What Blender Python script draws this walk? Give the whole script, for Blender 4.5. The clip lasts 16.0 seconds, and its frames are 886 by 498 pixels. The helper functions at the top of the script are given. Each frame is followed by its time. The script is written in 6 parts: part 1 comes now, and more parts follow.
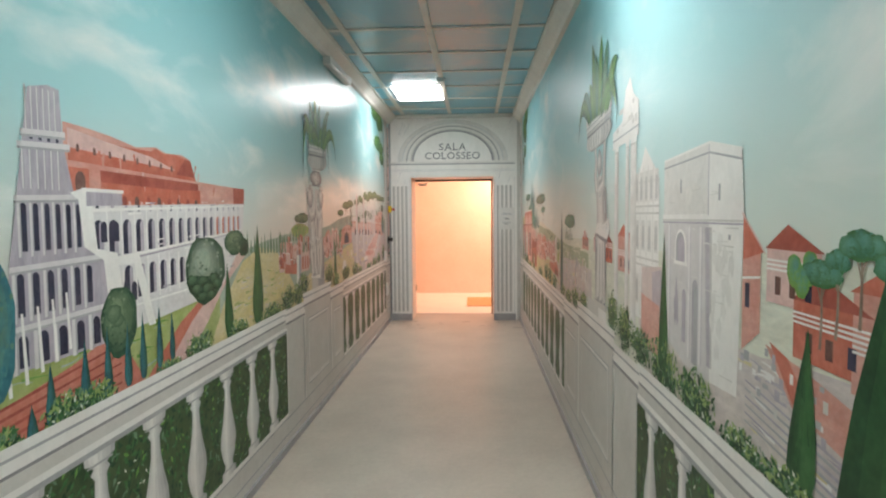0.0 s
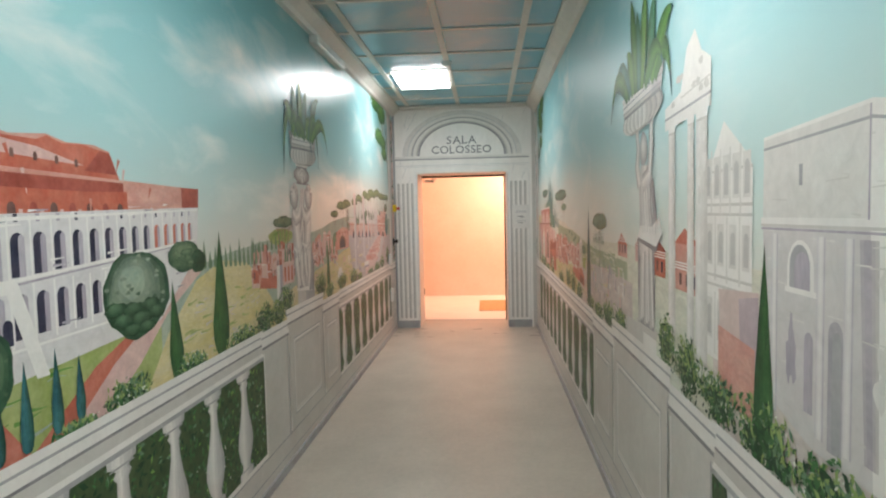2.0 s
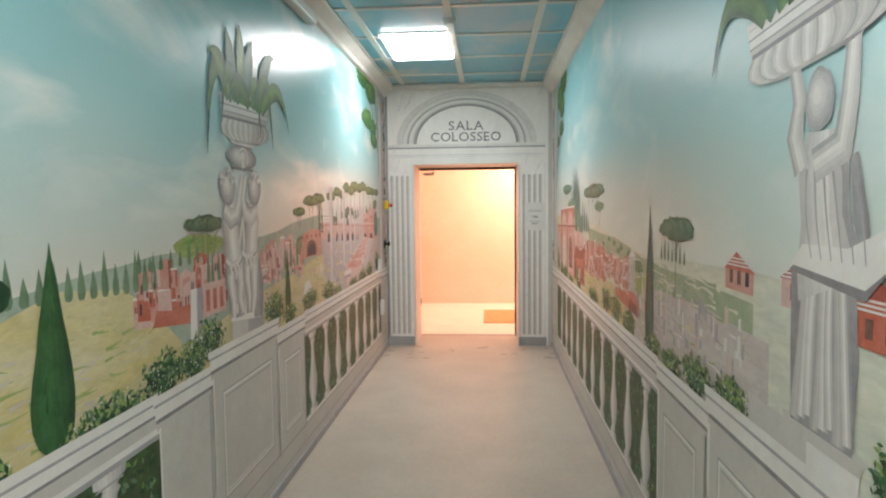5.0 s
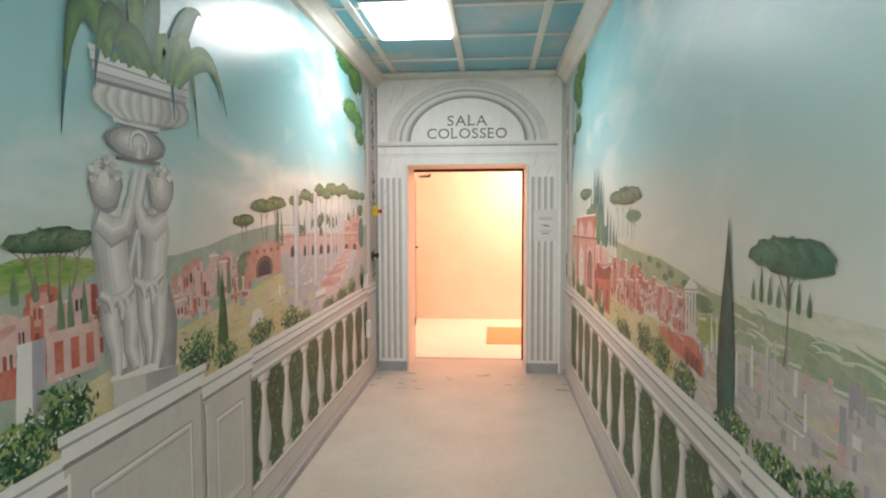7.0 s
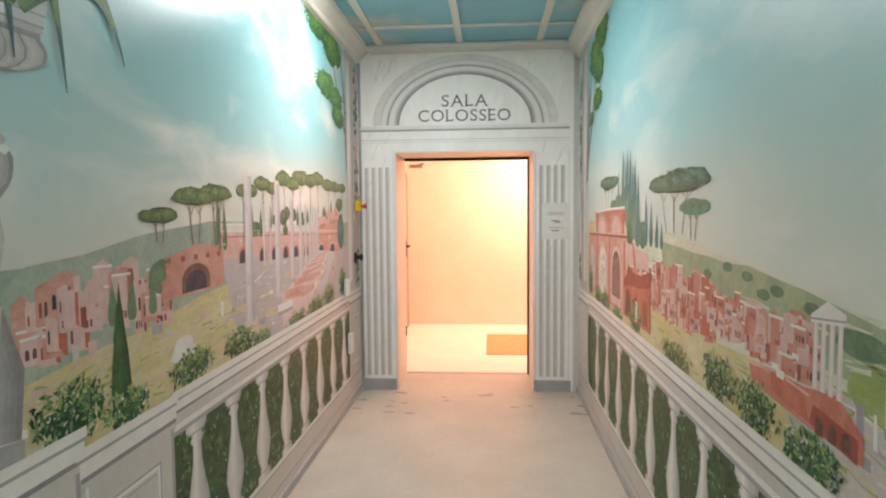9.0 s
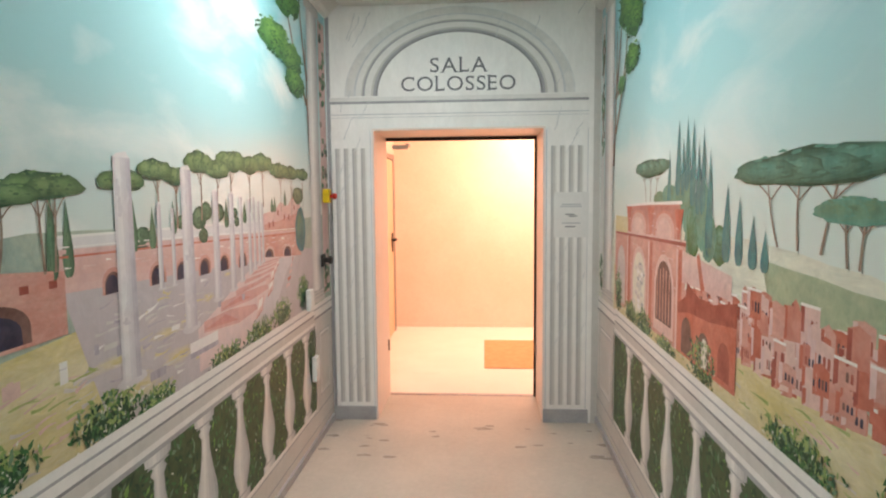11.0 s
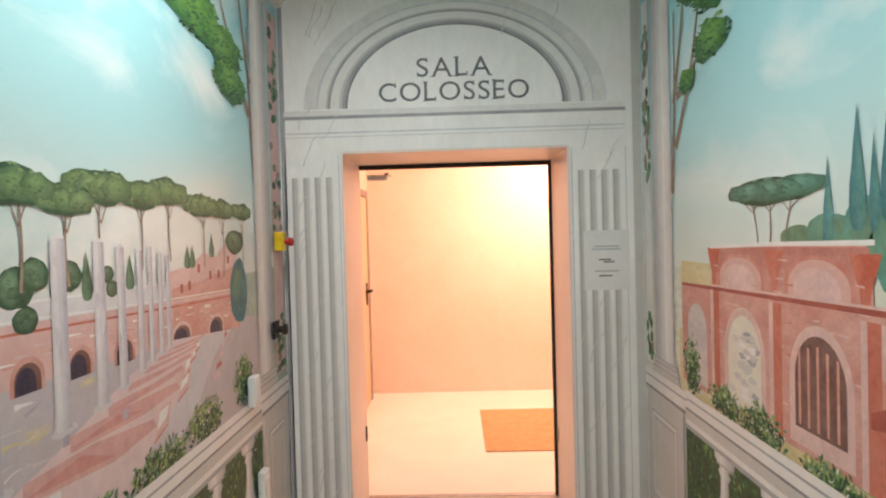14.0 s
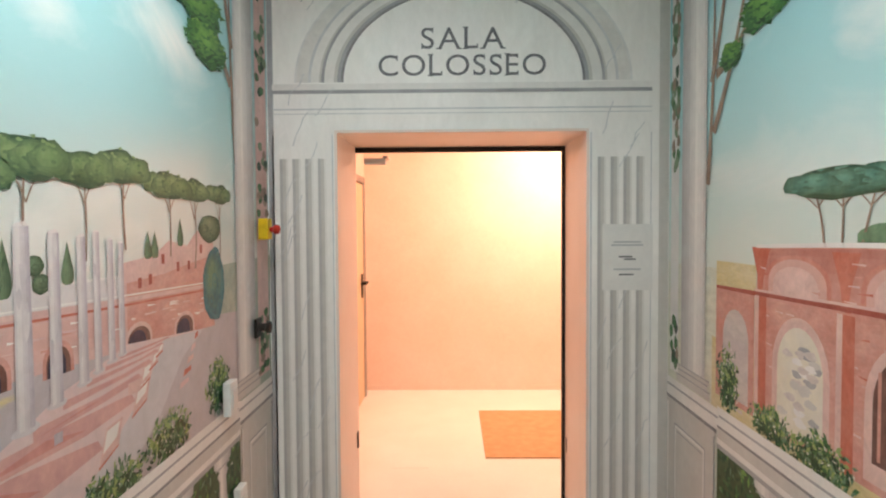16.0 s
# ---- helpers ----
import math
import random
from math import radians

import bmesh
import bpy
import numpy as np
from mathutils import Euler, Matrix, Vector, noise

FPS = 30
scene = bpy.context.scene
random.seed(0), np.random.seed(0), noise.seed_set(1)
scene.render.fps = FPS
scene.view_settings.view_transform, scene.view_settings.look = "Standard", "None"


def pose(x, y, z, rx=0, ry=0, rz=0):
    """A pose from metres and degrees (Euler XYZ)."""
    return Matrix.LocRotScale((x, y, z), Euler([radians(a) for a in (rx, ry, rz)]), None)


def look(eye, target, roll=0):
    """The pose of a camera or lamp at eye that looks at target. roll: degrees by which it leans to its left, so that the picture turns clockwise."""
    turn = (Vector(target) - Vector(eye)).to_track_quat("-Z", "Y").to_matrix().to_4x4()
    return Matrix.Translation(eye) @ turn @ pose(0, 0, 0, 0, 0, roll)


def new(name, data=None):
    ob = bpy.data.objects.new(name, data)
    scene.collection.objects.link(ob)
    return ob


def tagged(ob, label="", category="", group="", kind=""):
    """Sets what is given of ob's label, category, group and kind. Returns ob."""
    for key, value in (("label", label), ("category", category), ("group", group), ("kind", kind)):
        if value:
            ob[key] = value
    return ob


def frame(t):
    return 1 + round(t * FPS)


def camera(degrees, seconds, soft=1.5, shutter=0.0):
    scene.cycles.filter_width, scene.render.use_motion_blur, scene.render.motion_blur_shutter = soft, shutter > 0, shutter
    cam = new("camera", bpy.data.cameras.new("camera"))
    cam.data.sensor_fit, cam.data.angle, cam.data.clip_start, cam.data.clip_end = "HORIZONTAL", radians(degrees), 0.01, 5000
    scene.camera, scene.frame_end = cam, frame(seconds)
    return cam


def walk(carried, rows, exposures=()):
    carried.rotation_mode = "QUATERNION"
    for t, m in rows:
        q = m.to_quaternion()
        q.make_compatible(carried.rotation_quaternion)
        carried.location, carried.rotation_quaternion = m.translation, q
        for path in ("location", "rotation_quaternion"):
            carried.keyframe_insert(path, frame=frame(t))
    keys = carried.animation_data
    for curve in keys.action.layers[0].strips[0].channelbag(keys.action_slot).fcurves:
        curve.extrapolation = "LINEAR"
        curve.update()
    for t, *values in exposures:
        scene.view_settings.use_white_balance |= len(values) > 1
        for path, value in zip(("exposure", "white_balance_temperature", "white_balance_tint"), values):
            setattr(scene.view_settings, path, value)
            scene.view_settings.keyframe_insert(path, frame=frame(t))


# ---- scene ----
cam = camera(71.94, 16.0, soft=2.1)
# seconds, x, y, z of the eye, yaw, pitch, roll in degrees
ROWS = [
    (0, 0.289, -0.000, 1.541, 2.97, -3.17, -0.49),
    (0.5, 0.245, 0.144, 1.558, 2.69, -3.84, -1.35),
    (1, 0.232, 0.275, 1.566, 2.70, -3.90, -1.52),
    (1.5, 0.307, 0.483, 1.562, 5.35, -2.90, -1.38),
    (2, 0.294, 0.670, 1.565, 4.14, -3.43, -1.30),
    (2.5, 0.235, 0.844, 1.571, 2.83, -3.00, -1.27),
    (3, 0.231, 1.027, 1.570, 3.81, -3.85, -1.93),
    (3.5, 0.299, 1.267, 1.574, 5.62, -3.56, -0.93),
    (4, 0.275, 1.467, 1.564, 4.94, -4.02, -1.05),
    (6.5, 0.210, 2.553, 1.604, 4.10, -3.13, -0.46),
    (7, 0.246, 2.773, 1.596, 4.79, -3.23, -0.19),
    (7.5, 0.296, 2.960, 1.605, 6.51, -3.85, 0.33),
    (8, 0.263, 3.170, 1.591, 5.74, -3.54, -0.21),
    (8.5, 0.217, 3.347, 1.602, 4.11, -4.15, -0.34),
    (9, 0.183, 3.588, 1.577, 4.32, -3.51, -0.50),
    (11.5, 0.139, 4.821, 1.636, 3.63, -5.20, -0.55),
    (12, 0.080, 5.028, 1.621, 2.57, -2.10, -1.01),
    (12.5, 0.058, 5.181, 1.628, 2.58, -2.34, -0.31),
    (13, 0.080, 5.351, 1.631, 3.80, -0.81, -0.33),
    (13.5, 0.057, 5.494, 1.632, 3.51, -2.00, -0.23),
    (14, -0.039, 5.658, 1.634, 1.16, -1.16, -1.58),
    (14.5, -0.107, 5.799, 1.623, 0.41, -2.00, -0.57),
    (15, -0.027, 5.918, 1.638, 2.35, -1.16, -0.02),
    (15.5, -0.069, 5.984, 1.635, 0.34, -1.36, -0.38),
    (16, -0.075, 5.974, 1.637, 0.89, -2.08, -0.35),
]


def eye_pose(x, y, z, yaw, pitch, roll):
    a, b = radians(yaw), radians(pitch)
    way = Vector((-math.sin(a) * math.cos(b), math.cos(a) * math.cos(b), math.sin(b)))
    return look((x, y, z), Vector((x, y, z)) + way, roll)


EXPOSURES = [(0.0, 0.0), (2.0, 0.0), (3.0, 0.05), (4.0, 0.12), (6.5, 0.30), (9.0, 0.36), (11.5, 0.20), (12.5, 0.10), (14.0, 0.08), (16.0, 0.04)]
walk(cam, [(t, eye_pose(*r)) for t, *r in ROWS], EXPOSURES)

# ---- plan, in metres ----
XL, XR = -0.955, 0.955          # faces of the long walls
Y0, YD, YI = -3.2, 8.892, 9.50  # wall behind the walker, door wall, inner side of the door wall
ZC = 2.97                       # ceiling
DL, DR, DH = -0.636, 0.576, 2.10  # door opening
YB = 12.05                      # back wall of the room beyond the door

# ---- world and lamps ----
world = bpy.data.worlds.new("world")
world.use_nodes = True
world.node_tree.nodes["Background"].inputs[0].default_value = (0.02, 0.02, 0.02, 1)
scene.world = world


def area(name, m, sx, sy, power, colour, spread=180):
    la = bpy.data.lights.new(name, "AREA")
    la.shape, la.size, la.size_y, la.energy, la.color = "RECTANGLE", sx, sy, power, colour
    la.spread = radians(spread)
    ob = new(name, la)
    ob.matrix_world = m
    return ob


CORRIDOR_LAMPS = [(-0.35, 7.14), (0.32, 2.35), (0.25, -0.9)]
LAMP_GLOW = 25.0
ROOM_GLOW = 66.0
COOL = (1.0, 0.985, 0.98)
WARM = (1.0, 0.66, 0.50)
# added unseen lamp behind the jamb of the door, brightens the room's right side
area("room_light", look((1.15, 11.0, 2.62), (0.55, 11.9, 1.3)), 0.35, 0.35, ROOM_GLOW, WARM)
# added overhead fill for the room beyond, without a fitting
area("room_fill_light", look((-0.1, 10.7, 2.6), (-0.1, 10.7, 0)), 0.6, 0.6, 12, WARM)

# ---- materials ----
MATS = {}


def material(name, a, b=None, scale=6.0, rough=0.4, metal=0.0, bump=0.0, fine=60.0, stretch=(1, 1, 1), gloss=0.22, mottle=0.0):
    """A painted or plain surface: two tones mixed by a broad and a fine noise, in metres."""
    if name in MATS:
        return MATS[name]
    m = bpy.data.materials.new(name)
    m.use_nodes = True
    t = m.node_tree
    n, l = t.nodes, t.links
    s = n["Principled BSDF"]
    s.inputs["Roughness"].default_value, s.inputs["Metallic"].default_value = rough, metal
    s.inputs["Specular IOR Level"].default_value = gloss
    b = b or tuple(c * 0.8 for c in a)
    co = n.new("ShaderNodeNewGeometry")
    mp = n.new("ShaderNodeMapping")
    mp.inputs["Scale"].default_value = stretch
    l.new(co.outputs["Position"], mp.inputs["Vector"])
    n1, n2 = n.new("ShaderNodeTexNoise"), n.new("ShaderNodeTexNoise")
    n1.inputs["Scale"].default_value, n1.inputs["Detail"].default_value = scale, 4
    n2.inputs["Scale"].default_value, n2.inputs["Detail"].default_value = fine, 3
    l.new(mp.outputs[0], n1.inputs["Vector"])
    l.new(mp.outputs[0], n2.inputs["Vector"])
    mix = n.new("ShaderNodeMath")
    mix.operation = "MULTIPLY_ADD"
    mix.inputs[1].default_value = 0.45
    l.new(n2.outputs["Fac"], mix.inputs[0])
    l.new(n1.outputs["Fac"], mix.inputs[2])
    ramp = n.new("ShaderNodeValToRGB")
    ramp.color_ramp.elements[0].position, ramp.color_ramp.elements[1].position = 0.52, 0.92
    ramp.color_ramp.elements[0].color, ramp.color_ramp.elements[1].color = (*a, 1), (*b, 1)
    l.new(mix.outputs[0], ramp.inputs[0])
    n3 = n.new("ShaderNodeTexNoise")
    n3.inputs["Scale"].default_value, n3.inputs["Detail"].default_value, n3.inputs["Roughness"].default_value = 17, 6, 0.7
    n3.inputs["Distortion"].default_value = 0.8
    l.new(mp.outputs[0], n3.inputs["Vector"])
    wash = n.new("ShaderNodeMapRange")
    wash.inputs["From Min"].default_value, wash.inputs["From Max"].default_value = 0.3, 0.7
    wash.inputs["To Min"].default_value, wash.inputs["To Max"].default_value = 1.0 - mottle, 1.0 + mottle * 0.6
    l.new(n3.outputs["Fac"], wash.inputs["Value"])
    tone = n.new("ShaderNodeVectorMath")
    tone.operation = "SCALE"
    l.new(ramp.outputs[0], tone.inputs[0])
    l.new(wash.outputs[0], tone.inputs["Scale"])
    l.new(tone.outputs[0], s.inputs["Base Color"])
    if bump:
        bp = n.new("ShaderNodeBump")
        bp.inputs["Strength"].default_value, bp.inputs["Distance"].default_value = bump, 0.004
        l.new(n2.outputs["Fac"], bp.inputs["Height"])
        l.new(bp.outputs[0], s.inputs["Normal"])
    MATS[name] = m
    return m


def sky_material(name, top, mid, low, cloud, shift, amount, rough=0.30, puffs_and_wash=()):
    """Painted sky: bands of colour by height, with loose brushed clouds; a semi-gloss wall film."""
    m = bpy.data.materials.new(name)
    m.use_nodes = True
    t = m.node_tree
    n, l = t.nodes, t.links
    s = n["Principled BSDF"]
    s.inputs["Roughness"].default_value = rough
    co = n.new("ShaderNodeNewGeometry")
    sep = n.new("ShaderNodeSeparateXYZ")
    l.new(co.outputs["Position"], sep.inputs[0])
    wob = n.new("ShaderNodeTexNoise")
    wob.inputs["Scale"].default_value, wob.inputs["Detail"].default_value = 1.3, 5
    l.new(co.outputs["Position"], wob.inputs["Vector"])
    add = n.new("ShaderNodeMath")
    add.operation = "MULTIPLY_ADD"
    add.inputs[1].default_value = 0.35
    l.new(wob.outputs["Fac"], add.inputs[0])
    l.new(sep.outputs["Z"], add.inputs[2])
    rng = n.new("ShaderNodeMapRange")
    rng.inputs["From Min"].default_value, rng.inputs["From Max"].default_value = 1.45, 3.1
    l.new(add.outputs[0], rng.inputs["Value"])
    ramp = n.new("ShaderNodeValToRGB")
    e = ramp.color_ramp.elements
    e[0].position, e[0].color = 0.05, (*low, 1)
    e[1].position, e[1].color = 0.85, (*top, 1)
    k = e.new(0.42)
    k.color = (*mid, 1)
    l.new(rng.outputs[0], ramp.inputs[0])
    mp = n.new("ShaderNodeMapping")
    mp.inputs["Scale"].default_value = (1, 0.75, 1.9)
    mp.inputs["Location"].default_value = (0, shift, 0)
    l.new(co.outputs["Position"], mp.inputs["Vector"])
    cl = n.new("ShaderNodeTexNoise")
    cl.inputs["Scale"].default_value, cl.inputs["Detail"].default_value, cl.inputs["Roughness"].default_value = 1.7, 7, 0.55
    cl.inputs["Distortion"].default_value = 0.5
    l.new(mp.outputs[0], cl.inputs["Vector"])
    cr = n.new("ShaderNodeMapRange")
    cr.inputs["From Min"].default_value, cr.inputs["From Max"].default_value = 0.50, 0.74
    cr.inputs["To Max"].default_value = amount
    l.new(cl.outputs["Fac"], cr.inputs["Value"])
    mx = n.new("ShaderNodeMix")
    mx.data_type = "RGBA"
    mx.inputs[7].default_value = (*cloud, 1)
    total = cr.outputs[0]
    for py, pz, pr in puffs_and_wash:  # brushed clouds and painted-in lamp wash, (along, height, size)
        dist = n.new("ShaderNodeVectorMath")
        dist.operation = "SUBTRACT"
        dist.inputs[1].default_value = (0, py, pz)
        l.new(co.outputs["Position"], dist.inputs[0])
        flat = n.new("ShaderNodeVectorMath")
        flat.operation = "MULTIPLY"
        flat.inputs[1].default_value = (0, 1 / pr, 2.6 / pr)
        l.new(dist.outputs[0], flat.inputs[0])
        size = n.new("ShaderNodeVectorMath")
        size.operation = "LENGTH"
        l.new(flat.outputs[0], size.inputs[0])
        edge = n.new("ShaderNodeMath")
        edge.operation = "MULTIPLY_ADD"
        edge.inputs[1].default_value = -4.0
        l.new(cl.outputs["Fac"], edge.inputs[0])
        l.new(size.outputs["Value"], edge.inputs[2])
        soft = n.new("ShaderNodeMapRange")
        soft.inputs["From Min"].default_value, soft.inputs["From Max"].default_value = -1.35, -2.5
        soft.inputs["To Max"].default_value = 0.95
        l.new(edge.outputs[0], soft.inputs["Value"])
        most = n.new("ShaderNodeMath")
        most.operation = "MAXIMUM"
        l.new(total, most.inputs[0])
        l.new(soft.outputs[0], most.inputs[1])
        total = most.outputs[0]
    l.new(total, mx.inputs[0])
    l.new(ramp.outputs[0], mx.inputs[6])
    l.new(mx.outputs[2], s.inputs["Base Color"])
    return m


def glowing(name, colour, strength):
    m = bpy.data.materials.new(name)
    m.use_nodes = True
    s = m.node_tree.nodes["Principled BSDF"]
    s.inputs["Base Color"].default_value = (0.8, 0.8, 0.8, 1)
    s.inputs["Emission Color"].default_value, s.inputs["Emission Strength"].default_value = (*colour, 1), strength
    return m


SKY_L = sky_material("painted_sky_l", (0.24, 0.54, 0.58), (0.37, 0.60, 0.61), (0.66, 0.63, 0.56), (0.90, 0.86, 0.81), 1.7, 0.7, 0.30, ((7.30, 2.13, 0.42), (7.58, 2.18, 0.5), (7.92, 2.22, 0.55), (3.45, 1.88, 0.3), (3.75, 2.4, 0.35), (1.75, 2.3, 0.25), (5.7, 1.84, 0.4), (2.3, 1.9, 0.4)))
# spots at 1.1 and 0.7 along paint the lamp's bright wash into the sky
SKY_R = sky_material("painted_sky_r", (0.27, 0.58, 0.63), (0.40, 0.63, 0.64), (0.68, 0.69, 0.61), (0.86, 0.84, 0.80), 4.2, 0.45, 0.42, ((7.42, 2.12, 0.5), (7.12, 2.20, 0.45), (1.1, 1.8, 0.8), (0.7, 2.2, 0.8), (5.6, 2.6, 0.45), (2.0, 2.45, 0.6), (1.3, 2.2, 0.5)))
SKY_C = sky_material("painted_sky_ceiling", (0.16, 0.42, 0.52), (0.16, 0.42, 0.52), (0.16, 0.42, 0.52), (0.60, 0.52, 0.44), 0.3, 0.8)
CREAM = material("cream_plaster", (0.74, 0.70, 0.64), (0.64, 0.61, 0.56), 3, 0.45, bump=0.05, mottle=0.05)
MARBLE = material("painted_marble", (0.90, 0.87, 0.83), (0.83, 0.80, 0.76), 5, 0.38, stretch=(1, 1, 0.45), mottle=0.05)
VEIN = material("marble_vein", (0.52, 0.52, 0.53), (0.68, 0.67, 0.66), 9, 0.4, mottle=0.05)
SHADE = material("stone_shade", (0.33, 0.32, 0.33), (0.42, 0.41, 0.41), 8, 0.4, mottle=0.05)
DEEP = material("stone_deep_shade", (0.20, 0.19, 0.20), (0.30, 0.28, 0.28), 9, 0.42, mottle=0.05)
STONE = material("painted_stone", (0.60, 0.57, 0.53), (0.55, 0.52, 0.48), 4, 0.44, mottle=0.07)
STONE_L = material("painted_stone_light", (0.80, 0.77, 0.73), (0.74, 0.71, 0.67), 5, 0.44, mottle=0.06)
LILAC = material("lilac_stone", (0.36, 0.32, 0.37), (0.48, 0.43, 0.47), 10, 0.44, stretch=(1, 2, 0.5), mottle=0.16)
PALE = material("pale_stone", (0.78, 0.75, 0.71), (0.70, 0.67, 0.65), 8, 0.34, mottle=0.05)
FLOOR = material("worn_vinyl", (0.58, 0.51, 0.43), (0.50, 0.44, 0.37), 2.2, 0.42, bump=0.04, fine=35, mottle=0.05)
ROOMWALL = material("room_plaster", (0.84, 0.66, 0.54), (0.81, 0.62, 0.49), 3, 0.6, mottle=0.05)
BLACK = material("black_rubber", (0.015, 0.013, 0.012), (0.03, 0.025, 0.02), 20, 0.5, mottle=0.05)
WHITE = material("white_plastic", (0.78, 0.77, 0.74), (0.72, 0.71, 0.68), 12, 0.35, mottle=0.05)
STEEL = material("brushed_steel", (0.5, 0.48, 0.45), (0.4, 0.38, 0.44), 30, 0.3, 1.0, mottle=0.16)
YELLOW = material("yellow_plastic", (0.75, 0.52, 0.02), (0.65, 0.44, 0.02), 20, 0.4, mottle=0.16)
RED_P = material("red_plastic", (0.5, 0.04, 0.02), (0.4, 0.03, 0.02), 20, 0.4, mottle=0.05)
MATW = material("door_mat_weave", (0.60, 0.37, 0.19), (0.52, 0.31, 0.15), 14, 0.9, bump=0.4, fine=180, mottle=0.05)
GOLDEN = material("pale_wood", (0.70, 0.52, 0.34), (0.62, 0.45, 0.28), 4, 0.45, stretch=(1, 1, 0.2), mottle=0.05)
INK = material("grey_ink", (0.13, 0.13, 0.14), (0.2, 0.2, 0.2), 20, 0.45, mottle=0.05)
INK_L = material("pale_ink", (0.42, 0.42, 0.43), (0.5, 0.5, 0.5), 20, 0.45, mottle=0.05)
PAPER = material("paper", (0.78, 0.76, 0.72), (0.74, 0.72, 0.69), 8, 0.5, mottle=0.05)
TERRA = material("terracotta", (0.48, 0.11, 0.065), (0.58, 0.20, 0.14), 9, 0.44, mottle=0.16)
TERRA_D = material("terracotta_dark", (0.30, 0.065, 0.045), (0.42, 0.11, 0.08), 12, 0.44, mottle=0.16)
PINK = material("pink_stone", (0.56, 0.25, 0.20), (0.64, 0.36, 0.30), 7, 0.44, stretch=(1, 1, 1.8), mottle=0.16)
PINK_L = material("pale_pink_stone", (0.70, 0.49, 0.44), (0.62, 0.40, 0.37), 8, 0.44, mottle=0.16)
ROSE = material("rose_path", (0.62, 0.44, 0.44), (0.72, 0.50, 0.47), 9, 0.44, mottle=0.16)
OCHRE = material("ochre_ground", (0.60, 0.50, 0.22), (0.66, 0.58, 0.38), 5, 0.44, stretch=(1, 0.7, 2), mottle=0.16)
SAND = material("sand_ground", (0.64, 0.57, 0.52), (0.54, 0.47, 0.46), 7, 0.44, stretch=(1, 0.7, 2), mottle=0.16)
GRASS = material("painted_grass", (0.30, 0.37, 0.11), (0.42, 0.46, 0.20), 6, 0.44, mottle=0.16)
HILL = material("hazy_hill", (0.30, 0.38, 0.33), (0.44, 0.48, 0.38), 5, 0.44, mottle=0.16)
HAZE = material("hazy_plain", (0.62, 0.64, 0.54), (0.70, 0.68, 0.56), 4, 0.44, stretch=(1, 0.5, 2), mottle=0.16)
WINDOW = material("dark_opening", (0.02, 0.024, 0.05), (0.06, 0.055, 0.09), 16, 0.44, mottle=0.16)
BROWN = material("brown_opening", (0.13, 0.06, 0.05), (0.22, 0.12, 0.10), 16, 0.44, mottle=0.16)
TRUNK = material("painted_trunk", (0.22, 0.15, 0.11), (0.33, 0.25, 0.19), 20, 0.44, mottle=0.16)
G_DARK = material("leaf_dark", (0.012, 0.04, 0.02), (0.026, 0.08, 0.035), 20, 0.44, mottle=0.16)
G_MID = material("leaf_mid", (0.035, 0.12, 0.04), (0.065, 0.18, 0.06), 20, 0.44, mottle=0.16)
G_LIGHT = material("leaf_light", (0.12, 0.28, 0.055), (0.20, 0.36, 0.09), 20, 0.44, mottle=0.16)
G_HAZY = material("leaf_hazy", (0.10, 0.18, 0.11), (0.17, 0.29, 0.17), 18, 0.44, mottle=0.16)
G_GREY = material("leaf_grey", (0.13, 0.20, 0.11), (0.22, 0.29, 0.18), 18, 0.44, mottle=0.16)
G_BLUE = material("leaf_blue", (0.03, 0.12, 0.16), (0.06, 0.22, 0.24), 18, 0.44, mottle=0.16)
G_TEAL = material("leaf_teal", (0.08, 0.24, 0.19), (0.15, 0.33, 0.25), 14, 0.44, mottle=0.16)
G_PINE = material("leaf_pine", (0.02, 0.06, 0.035), (0.045, 0.11, 0.06), 20, 0.44, mottle=0.16)
HEDGE = material("hedge_ground", (0.035, 0.07, 0.03), (0.07, 0.11, 0.045), 14, 0.44, mottle=0.16)
BLOSSOM = material("blossom", (0.72, 0.74, 0.62), (0.80, 0.80, 0.72), 30, 0.44, mottle=0.16)


TONES = {}


def blend(a, b, f):
    """A paint between two others, mixed in eighths."""
    k = max(0, min(8, round(f * 8)))
    if k == 0 or k == 8 or a is b:
        return b if k == 8 else a
    key = (a.name, b.name, k)
    if key not in TONES:
        ends = []
        for m in (a, b):
            e = m.node_tree.nodes["Color Ramp"].color_ramp.elements
            ends.append((e[0].color[:3], e[1].color[:3]))
        lo, hi = [tuple(p + (q - p) * k / 8 for p, q in zip(ends[0][i], ends[1][i])) for i in (0, 1)]
        TONES[key] = material("%s_%s_%d" % key, lo, hi, 14, 0.44, mottle=0.10)
    return TONES[key]


# ---- tools ----
def part(name, bm, mat, parent=None, label=""):
    me = bpy.data.meshes.new(name)
    bm.to_mesh(me)
    bm.free()
    for mm in (mat if isinstance(mat, (list, tuple)) else [mat]):
        me.materials.append(mm)
    ob = new(name, me)
    if parent is not None:
        ob.parent = parent
        ob.matrix_parent_inverse = parent.matrix_world.inverted()
    return tagged(ob, label)


def thing(name, at, label, category, kind="", group=""):
    ob = new(name)
    ob.matrix_world = Matrix.Translation(at)
    return tagged(ob, label, category, group, kind)


